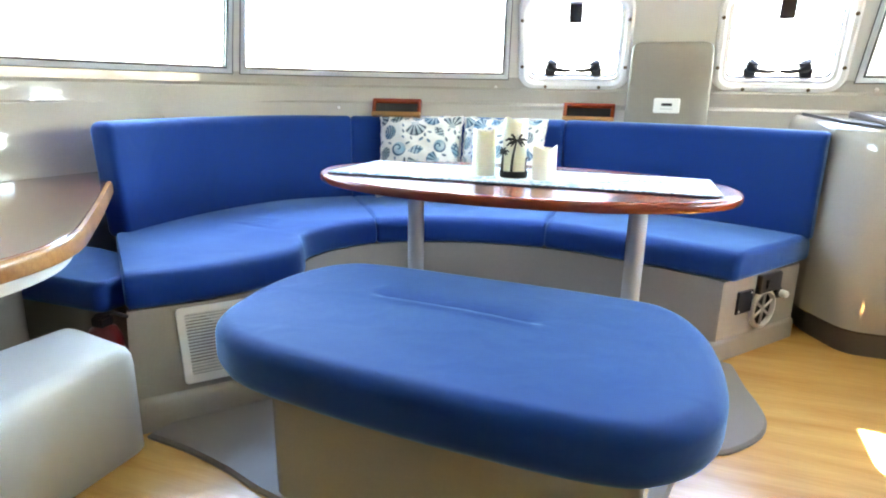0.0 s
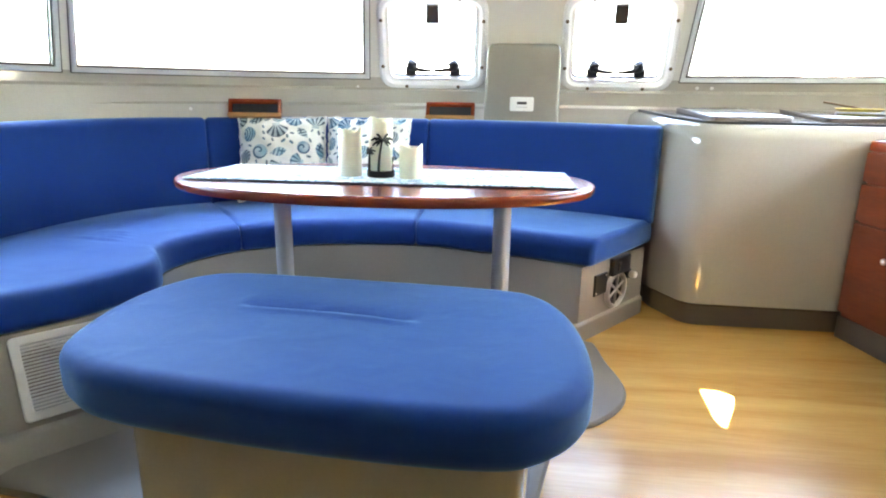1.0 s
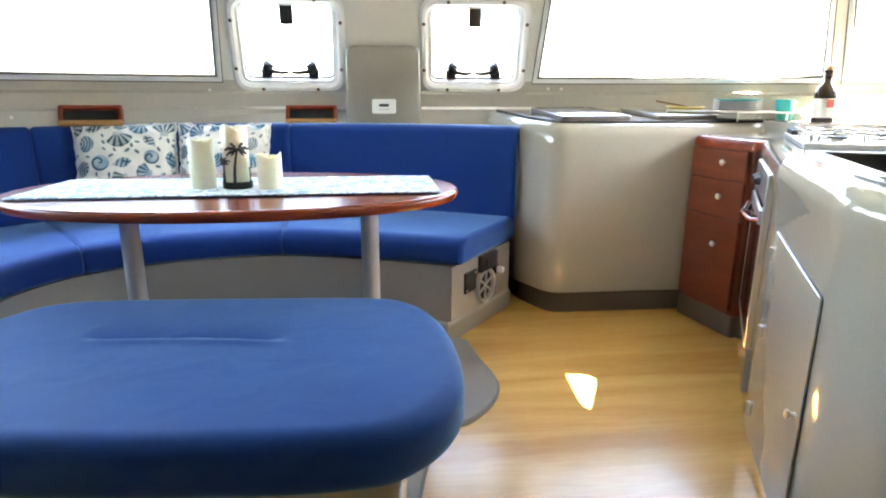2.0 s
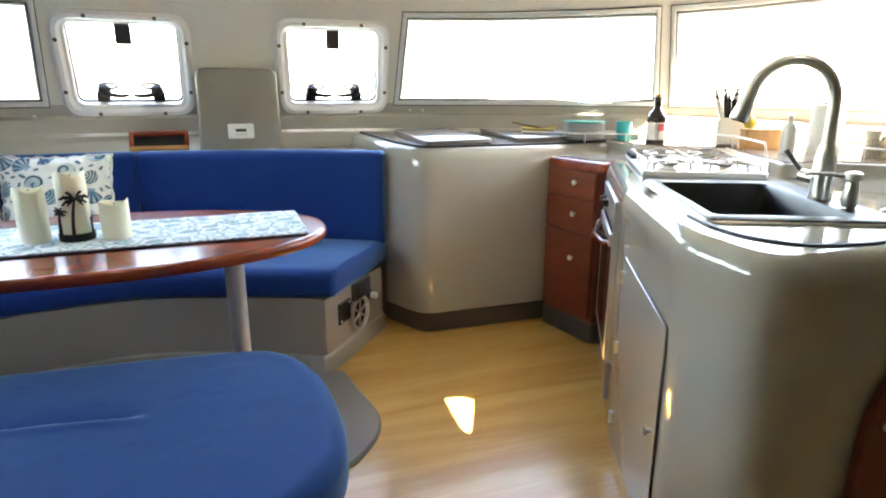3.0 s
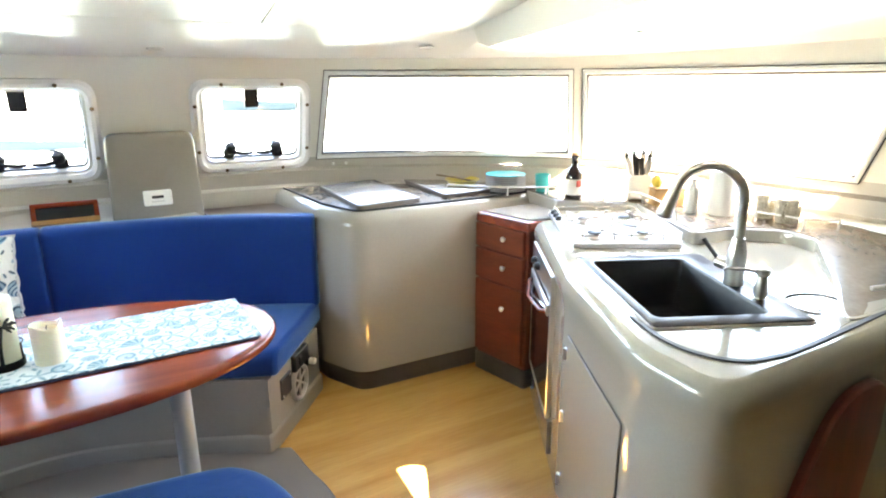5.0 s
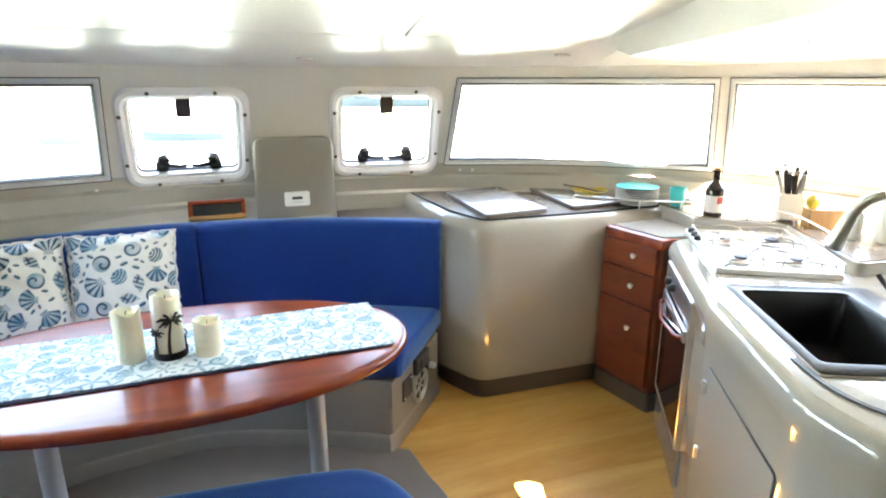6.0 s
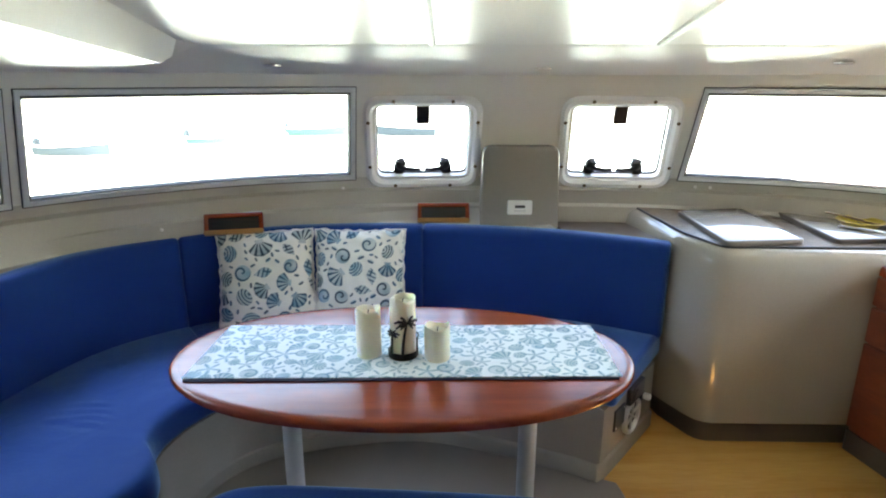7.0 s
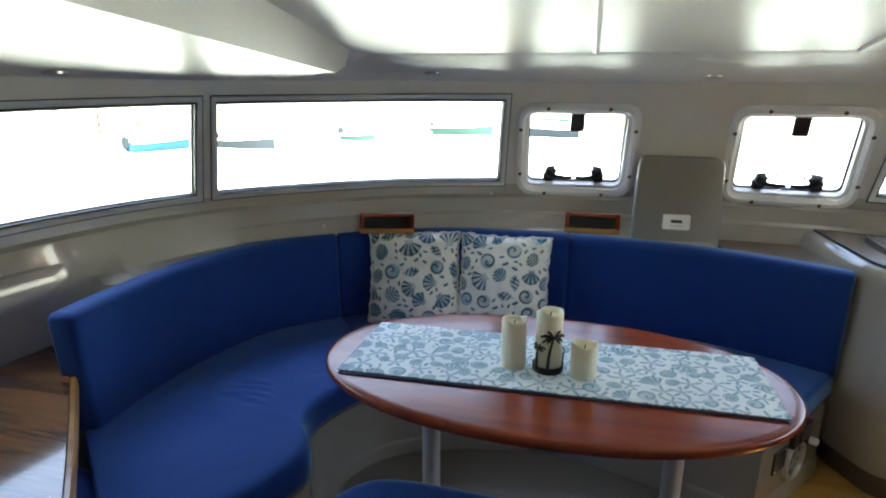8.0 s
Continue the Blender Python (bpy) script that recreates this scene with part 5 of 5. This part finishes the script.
for y0 in (-0.285, 0.0, 0.005, 0.28):
    part("grate_bar", turned(tube([(-0.195, y0, 0.012), (-0.195, y0, 0.044), (-0.1, y0, 0.046), (-0.07, y0, 0.052), (0.0, y0, 0.046), (0.08, y0, 0.046), (0.11, y0, 0.052), (0.195, y0, 0.044), (0.195, y0, 0.012)], 0.004, 6), SM), WIRE, stove)
for x0 in (-0.195, 0.0, 0.195):
    part("grate_bar", turned(tube([(x0, -0.285, 0.045), (x0, 0.28, 0.045)], 0.004, 6), SM), WIRE, stove)
part("side_guard", turned(box((0.004, 0.6, 0.055), 0.001, (0.217, 0, 0.032)), SM), STEEL, stove)
for k in range(3):
    part("control_knob", turned(lathe([(0.014, 0), (0.015, 0.004), (0.012, 0.018), (0.008, 0.02)], 16), SM @ pose(-0.205, 0.1 + k * 0.07, 0.02)), BLACK, stove)

# ---- oven ----
A0, B0 = Vector((1.61, 2.06, 0)), Vector((1.205, 1.36, 0))
odir = (B0 - A0).normalized()
on = odir.cross(Vector((0, 0, 1)))
OF = face_frame(A0 - on * 0.029, odir, (0, 0, 1))
oven = thing("oven", "stainless marine oven with a dark glass door and arched handle", "oven")
OX0, OX1 = 0.10, 0.63
OM = (OX0 + OX1) / 2
part("frame", ring_plate(rect(OX1 - OX0, 0.62, 0.006, cx=OM, cy=0.515), rect(OX1 - OX0 - 0.035, 0.575, 0.004, cx=OM, cy=0.515), OF, 0.022, 0.003), STEEL, oven)
od = part("door", turned(box((OX1 - OX0 - 0.04, 0.47, 0.022), 0.004, (OM, 0.465, 0.010)), OF), OVEN_GLASS, oven, "dark glass oven door")
part("door_rail", turned(box((OX1 - OX0 - 0.04, 0.05, 0.01), 0.003, (OM, 0.675, 0.026)), OF), STEEL, od)
part("handle", turned(tube([(OX0 + 0.05, 0.66, 0.02), (OX0 + 0.08, 0.655, 0.05), (OM, 0.645, 0.072), (OX1 - 0.08, 0.655, 0.05), (OX1 - 0.05, 0.66, 0.02)], 0.009, 10), OF), CHERRY, od, "arched cherry wood handle")
part("handle_bar", turned(tube([(OX0 + 0.05, 0.668, 0.024), (OM, 0.66, 0.06), (OX1 - 0.05, 0.668, 0.024)], 0.005, 8), OF), CHROME, od)
part("control_panel", turned(box((OX1 - OX0 - 0.04, 0.09, 0.016), 0.003, (OM, 0.755, 0.01)), OF), STEEL, oven)
for x in (0.20, 0.29):
    part("knob", turned(lathe([(0.018, 0), (0.018, 0.012), (0.013, 0.024), (0.006, 0.026)], 16), OF @ pose(x, 0.76, 0.018)), BLACK, oven)
part("lower_panel", turned(box((OX1 - OX0, 0.155, 0.012), 0.003, (OM, 0.115, 0.004)), OF), GELCOAT, oven)

# ---- locker door under the sink ----
C0 = Vector((0.985, 0.86, 0))
ldir = (C0 - B0).normalized()
ln = ldir.cross(Vector((0, 0, 1)))
LF = face_frame(B0 - ln * 0.029, ldir, (0, 0, 1))
locker = thing("locker_door", "taupe locker door with a rounded corner, closed, under the sink", "cabinet door")
lout = rounded([(0.065, 0.05), (0.562, 0.05), (0.562, 0.643), (0.065, 0.688)], [0.006, 0.012, 0.014, 0.006])
part("leaf", slab(lout, LF, 0.006, 0.0015), GELCOAT, locker)
part("shadow_gap", slab(inset(lout, -0.004), LF @ pose(0, 0, 0.0005), 0.002, 0.0005), GASKET, locker)
part("knob", turned(lathe([(0.007, 0), (0.007, 0.01), (0.013, 0.015), (0.013, 0.02), (0.006, 0.024)], 16), LF @ pose(0.528, 0.335, 0.006)), STEEL, locker)
for z in (0.615, 0.365, 0.10):
    part("hinge", turned(box((0.026, 0.04, 0.008), 0.002, (0.06, z, 0.007)), LF), STEEL, locker)
    part("hinge_pin", turned(tube([(0.061, z - 0.022, 0.012), (0.061, z + 0.022, 0.012)], 0.005, 8), LF), STEEL, locker)

# ---- folding leaf on the aft side ----
leaf = thing("folding_leaf", "dark red mahogany flap with a rounded end hanging on the counter", "table flap")
bm_leaf = rounded([(1.27, 0.06), (1.56, 0.06), (1.665, 0.60), (1.655, 0.775), (1.43, 0.775), (1.285, 0.52)], [0.02, 0.02, 0.3, 0.12, 0.2, 0.3], 10)
AFT_M = face_frame((0, 0.528, 0), (1, 0, 0), (0, 0, 1))
part("board", slab(bm_leaf, AFT_M, 0.026, 0.008), MAHOGANY, leaf)
part("catch", turned(lathe([(0.009, 0), (0.011, 0.004), (0.005, 0.009)], 14), AFT_M @ pose(1.33, 0.50, 0.026)), STEEL, leaf)

# ---- rails ----
rail = thing("fiddle_rail", "stainless steel fiddle rail on posts along the shelf", "rail")
part("bar", tube([(1.73, 0.625, 0.975), (1.80, 0.585, 0.985), (2.32, 0.585, 0.995), (2.38, 0.59, 0.98)], 0.007, 10), STEEL, rail)
for x in (1.81, 2.07, 2.32):
    part("post", tube([(x, 0.585, 0.905), (x, 0.585, 0.986)], 0.006, 10), STEEL, rail)
rack = thing("wire_rack", "white wire rail round the shelf goods", "rack")
W0 = [(1.97, 1.52, 1.015), (2.13, 1.86, 1.015), (2.05, 2.05, 1.015), (2.2, 2.15, 1.015)]
part("upper_wire", tube(spline(W0, 5), 0.0045, 8), WHITE, rack)
for p in W0[:3]:
    part("post", tube([(p[0] + 0.02, p[1], SZ), (p[0], p[1], 1.015)], 0.004, 8), WHITE, rack)


# ---- things on the galley shelf ----
def at_shelf(name, label, cat, x, y, z=SZ, group="", rz=0.0):
    return thing(name, label, cat, group, at=(x, y, z), rz=rz)


bt = at_shelf("wine_bottle", "dark wine bottle with a cream and red label", "bottle", 1.965, 2.165)
bt.scale = (1.2, 1.2, 0.75)
part("glass", lathe([(0.034, 0), (0.037, 0.006), (0.037, 0.17), (0.03, 0.2), (0.0145, 0.225), (0.0135, 0.28), (0.016, 0.283), (0.016, 0.295), (0.012, 0.297)], 24), BOTTLE, bt)
lab = part("label", lathe([(0.0374, 0.03), (0.0377, 0.032), (0.0377, 0.135), (0.0374, 0.137)], 24, cap=False), LABEL, bt)
part("label_panel", slab(rect(0.03, 0.045), face_frame((-0.006, -0.0379, 0.11), (1, 0.1, 0), (0, 0, 1)), 0.002, 0.0005), LABEL_RED, lab)
part("cork", lathe([(0.011, 0.297), (0.012, 0.312)], 12), BAMBOO, bt)

kb = at_shelf("knife_block", "pale knife block full of steel handled knives", "knife block", 2.205, 1.95, rz=-35)
part("block", turned(box((0.11, 0.09, 0.12), 0.008), pose(0, 0, 0.066, -12)), LABEL, kb)
rng = random.Random(4)
for i in range(4):
    for j in range(3):
        x, y = -0.036 + i * 0.024, -0.024 + j * 0.024
        h = 0.1 + 0.016 * j
        lean = pose(x, y + 0.026, 0.122, -12 + rng.uniform(-9, 5), (i - 1.5) * 7 + rng.uniform(-5, 5))
        part("knife_handle", turned(box((0.019, 0.026, h), 0.006, (0, 0, h / 2)), lean), BLACK if (i + j) % 3 else STEEL, kb)
        part("bolster", turned(box((0.021, 0.028, 0.012), 0.004, (0, 0, h + 0.004)), lean), STEEL if (i + j) % 3 else BLACK, kb)
bx1 = at_shelf("storage_box", "small bamboo box on the shelf", "box", 2.24, 1.80, rz=-25)
part("case", turned(box((0.15, 0.08, 0.075), 0.004), pose(0, 0, 0.038)), BAMBOO, bx1)
part("lid", turned(box((0.154, 0.084, 0.012), 0.003), pose(0, 0, 0.082)), BAMBOO, bx1)
lem = at_shelf("lemon", "yellow lemon on the bamboo box", "fruit", 2.2, 1.83, SZ + 0.088)
part("fruit", lathe([(0.004, 0.0), (0.018, 0.004), (0.028, 0.022), (0.026, 0.04), (0.012, 0.056), (0.005, 0.062)], 18), YELLOW, lem)
for x, y, h, r in ((2.29, 1.53, 0.2, 0.06),):
    rollp = at_shelf("paper_towel_roll", "white paper towel roll standing on the shelf", "paper towel", x, y)
    part("paper", lathe([(r - 0.002, 0), (r, 0.002), (r, h - 0.002), (r - 0.002, h), (0.02, h), (0.02, h - 0.02)], 28), PAPER, rollp)
    part("core", lathe([(0.0195, h - 0.03), (0.0195, h + 0.001), (0.017, h + 0.001), (0.017, h - 0.03)], 18, cap=False), BAMBOO, rollp)
bw = at_shelf("dish_soap", "clear plastic pump bottle with a white cap", "bottle", 2.2, 1.62)
part("bottle", lathe([(0.026, 0), (0.028, 0.004), (0.028, 0.1), (0.012, 0.13)], 20), CHINA, bw)
part("pump", lathe([(0.01, 0.13), (0.01, 0.15), (0.016, 0.152), (0.016, 0.16), (0.006, 0.163)], 16), STEEL, bw)


def build_mug(x, y, rz):
    m = at_shelf("mug", "patterned stoneware mug with a looped handle", "mug", x, y, SZ, "mugs on the shelf", rz)
    m.scale = (1.2, 1.2, 1.1)
    part("cup", lathe([(0.034, 0), (0.038, 0.004), (0.041, 0.05), (0.043, 0.095), (0.041, 0.097), (0.039, 0.094), (0.036, 0.01)], 24), POTTERY, m)
    part("handle", tube([(-0.04, 0, 0.078), (-0.06, 0, 0.08), (-0.073, 0, 0.06), (-0.066, 0, 0.03), (-0.04, 0, 0.02)], 0.006, 8), POTTERY, m)


build_mug(2.385, 1.28, 20)
build_mug(2.40, 1.39, 60)
mr = thing("mug_rail", "thin white rail in front of the mugs", "rail")
part("bar", tube([(2.29, 1.36, 1.0), (2.33, 1.17, 1.0), (2.43, 1.09, 1.0)], 0.004, 8), WHITE, mr)
for q in ((2.29, 1.36), (2.33, 1.17), (2.43, 1.09)):
    part("post", tube([(*q, SZ), (*q, 1.0)], 0.004, 8), WHITE, mr)

# ---- crockery on the fridge top ----
FT = FZ + 0.0045
for k in range(9):
    p = thing("plate", "stacked white dinner plate" if k < 8 else "stacked turquoise plastic plate", "plate", "stack of plates", at=(1.79, 2.53, FT + 0.007 + k * 0.0105))
    part("dish", lathe([(0.07, 0.0), (0.075, 0.001), (0.112, 0.011), (0.112, 0.0135), (0.074, 0.005), (0.06, 0.0045)], 32), CHINA if k < 8 else CYAN, p)
for k in range(2):
    cpt = thing("cup", "turquoise plastic cup beside the plates", "cup", "turquoise cups", at=(1.955, 2.41, SZ + 0.02 * k))
    part("wall", lathe([(0.032, 0.0), (0.034, 0.002), (0.042, 0.075), (0.04, 0.075), (0.033, 0.006)], 24), CYAN, cpt)
bowl_t = thing("bowl", "shallow yellow plastic bowl behind the fridge lid", "bowl", at=(1.615, 2.71, FT + 0.016))
part("wall", lathe([(0.05, 0.0), (0.055, 0.002), (0.095, 0.045), (0.1, 0.047), (0.096, 0.05), (0.09, 0.044), (0.05, 0.006)], 28), YELLOW, bowl_t)
part("ladle", tube([(-0.14, 0.05, 0.075), (-0.03, 0.01, 0.055), (0.05, -0.02, 0.035), (0.075, -0.03, 0.03)], [0.005, 0.005, 0.006, 0.009], 8), BRONZE, bowl_t, "dark ladle lying in the bowl")
pr = thing("plate_rail", "thin steel rail holding the plates", "rail")
part("bar", tube([(1.5, 2.68, FT + 0.045), (1.70, 2.46, FT + 0.045), (1.92, 2.335, FT + 0.045), (2.02, 2.33, FT + 0.045)], 0.0045, 8), STEEL, pr)
for q in ((1.5, 2.68), (1.74, 2.435), (1.92, 2.335)):
    part("post", tube([(*q, FT), (*q, FT + 0.045)], 0.0045, 8), WHITE, pr)

# ---- ceiling fittings ----
for x in (-0.435, 0.435):
    strip = [(C + x, y, panel_z(y) - 0.004) for y in [PANEL_F - 0.04 - 0.2 * k for k in range(18)]]
    solo("ceiling_strip", tube([Vector(p) for p in strip], 0.014, 8), CEILING, "white half-round strip over a ceiling joint", "trim", kind="structure")
for x, y, z in ((-2.12, 1.62, 1.698), (-1.14, 2.68, 1.702), (0.06, 2.83, 1.692), (1.28, 2.60, 1.713)):
    dl = thing("downlight", "small round steel ceiling downlight, switched off", "ceiling light", "ceiling downlights", at=(C + x, y, z))
    part("bezel", lathe([(0.038, 0.004), (0.038, -0.004), (0.03, -0.007), (0.026, -0.004), (0.026, 0.002)], 24, cap=False), STEEL, dl)
    part("lens", lathe([(0.0265, 0.001), (0.0265, -0.002), (0.01, -0.004)], 20), WHITE, dl)
hook = thing("ceiling_hook", "small chrome hook under the ceiling", "hook", at=(1.715, 1.56, soffit_z(1.56) + 0.05))
part("plate", turned(box((0.05, 0.03, 0.008), 0.003), pose(0, 0, -0.004)), CHROME, hook)
part("arm", tube([(0, 0, -0.008), (0.01, 0, -0.02), (0.025, 0, -0.022), (0.035, 0, -0.012)], 0.004, 8), CHROME, hook)
for s, z in ((-arc_x(1.75), 0.96), (-arc_x(0.93), 1.085), (arc_x(0.93), 1.1), (arc_x(1.0), 1.1)):
    q = wall_point(s, z)
    b = solo("snap_fastener", turned(lathe([(0.009, 0), (0.008, 0.004), (0.004, 0.006)], 12), wall_frame(s, z)), STEEL, "small steel snap fastener on the wall", "fastener", "snap fasteners")

# ---- outside: water and moored boats ----
WATER = material("pale_green_water", (0.42, 0.52, 0.5), 0.12, vary=0.2, scale=0.3, fine=2.0, bump=0.6)
HULL_W = material("white_hull", (0.75, 0.76, 0.76), 0.25, vary=0.03)
HULL_D = material("dark_blue_hull", (0.01, 0.016, 0.022), 0.75, vary=0.05, spec=0.1)
HULL_G = material("green_hull", (0.012, 0.034, 0.032), 0.75, vary=0.05, spec=0.1)
HULL_B = material("blue_hull", (0.008, 0.045, 0.075), 0.7, vary=0.05, spec=0.1)
COVER = material("yellow_canvas", (0.4, 0.32, 0.03), 0.8, vary=0.08)
PILE = material("weathered_pile", (0.05, 0.045, 0.04), 0.8, vary=0.2, scale=3)
WL = -1.1
wt = bmesh.new()
bmesh.ops.create_grid(wt, x_segments=8, y_segments=8, size=2500)
turned(wt, pose(0, 0, WL))
solo("water", wt, WATER, "pale green harbour water with small ripples", "water", kind="structure")


def build_boat(x, y, heading, length, hull, label, rigged=False):
    t = thing("boat", label, "boat", "moored boats", at=(x, y, WL), rz=heading)
    w = length * (0.15 if rigged else 0.2)
    rings = []
    for k in range(13):
        u = k / 12
        b = max(0.03, w * (1 - max(0, (u - 0.35) / 0.65) ** 2.2) * (0.8 + 0.2 * min(1, u * 4)))
        top = 0.085 * length + 0.04 * length * u * u + 0.1
        xx = -length / 2 + length * u
        rings.append([(xx, -b, top), (xx, -b * 0.92, top * 0.4), (xx, -b * 0.5, -0.2), (xx, b * 0.5, -0.2), (xx, b * 0.92, top * 0.4), (xx, b, top)])
    part("hull", loft(rings), hull, t)
    part("gunwale", tube([(r[0][0], r[0][1], r[0][2] + 0.02) for r in rings] + [(r[5][0], r[5][1], r[5][2] + 0.02) for r in rings[::-1]], 0.04, 6), HULL_W, t)
    if rigged:
        cab = rounded([(-length * 0.2, -w * 0.6), (length * 0.2, -w * 0.45), (length * 0.2, w * 0.45), (-length * 0.2, w * 0.6)], w * 0.3)
        part("cabin", moulded(cab, [(0, length * 0.1), (w * 0.1, length * 0.165), (w * 0.2, length * 0.17)]), HULL_W, t)
        part("cabin_window", moulded(inset(cab, w * 0.03), [(0, length * 0.125), (0, length * 0.145)]), HULL_D, t)
        mast_p = part("mast", tube([(length * 0.05, 0, length * 0.1), (length * 0.05, 0, length * 1.2)], 0.07, 8), HULL_W, t)
        part("boom", tube([(length * 0.05, 0, length * 0.24), (-length * 0.36, 0, length * 0.23)], 0.07, 8), HULL_G, mast_p)
    else:
        part("motor", turned(box((0.25, 0.25, 0.5), 0.06), pose(-length * 0.53, 0, 0.35)), HULL_D, t)
    return t


build_boat(-2.7, 29.5, 176, 3.4, HULL_D, "small dark hulled sailing yacht with a white cabin, moored", True)
build_boat(-6.7, 29.5, 4, 3.0, HULL_G, "long low green hull lying at its mooring")
build_boat(-10.7, 25.5, 0, 1.6, HULL_G, "small green dinghy lying at its mooring")
build_boat(-14.0, 21.6, -4, 2.7, HULL_D, "small dark open boat on the water")
tender = build_boat(-16.7, 20.4, 60, 3.0, HULL_B, "blue hulled boat under a yellow cover")
part("cover", moulded(rounded([(-1.3, -0.45), (0.9, -0.4), (1.2, 0), (0.9, 0.4), (-1.3, 0.45)], 0.15), [(0, 0.42), (0.02, 0.85), (0.2, 1.1)]), COVER, tender, "yellow canvas cover")
jetty = thing("jetty", "weathered end of a wooden jetty with rails", "jetty", at=(-22.0, 21.5, WL), rz=78)
for u in (-0.95, 0.95):
    part("post", tube([(u, 0, -1), (u, 0, 1.5)], 0.11, 10), PILE, jetty)
for z in (0.5, 0.85, 1.2):
    part("rail", box((2.1, 0.06, 0.12), 0.01, (0, -0.13, z)), PILE, jetty)
build_boat(14, 60, 170, 9, HULL_D, "dark hulled yacht farther off past the bow", True)
for i, (x, y) in enumerate(((0.75, 22), (1.5, 23))):
    pile = thing("mooring_pile", "weathered wooden mooring pile in the water", "pile", "mooring piles", at=(x, y, WL))
    part("post", tube([(0, 0, -1), (0.02, 0, 1.0), (0.0, 0.02, 2.3)], [0.16, 0.15, 0.14], 12), PILE, pile)
    part("cap", lathe([(0.16, 2.3), (0.16, 2.36), (0.02, 2.5)], 12), HULL_W, pile)
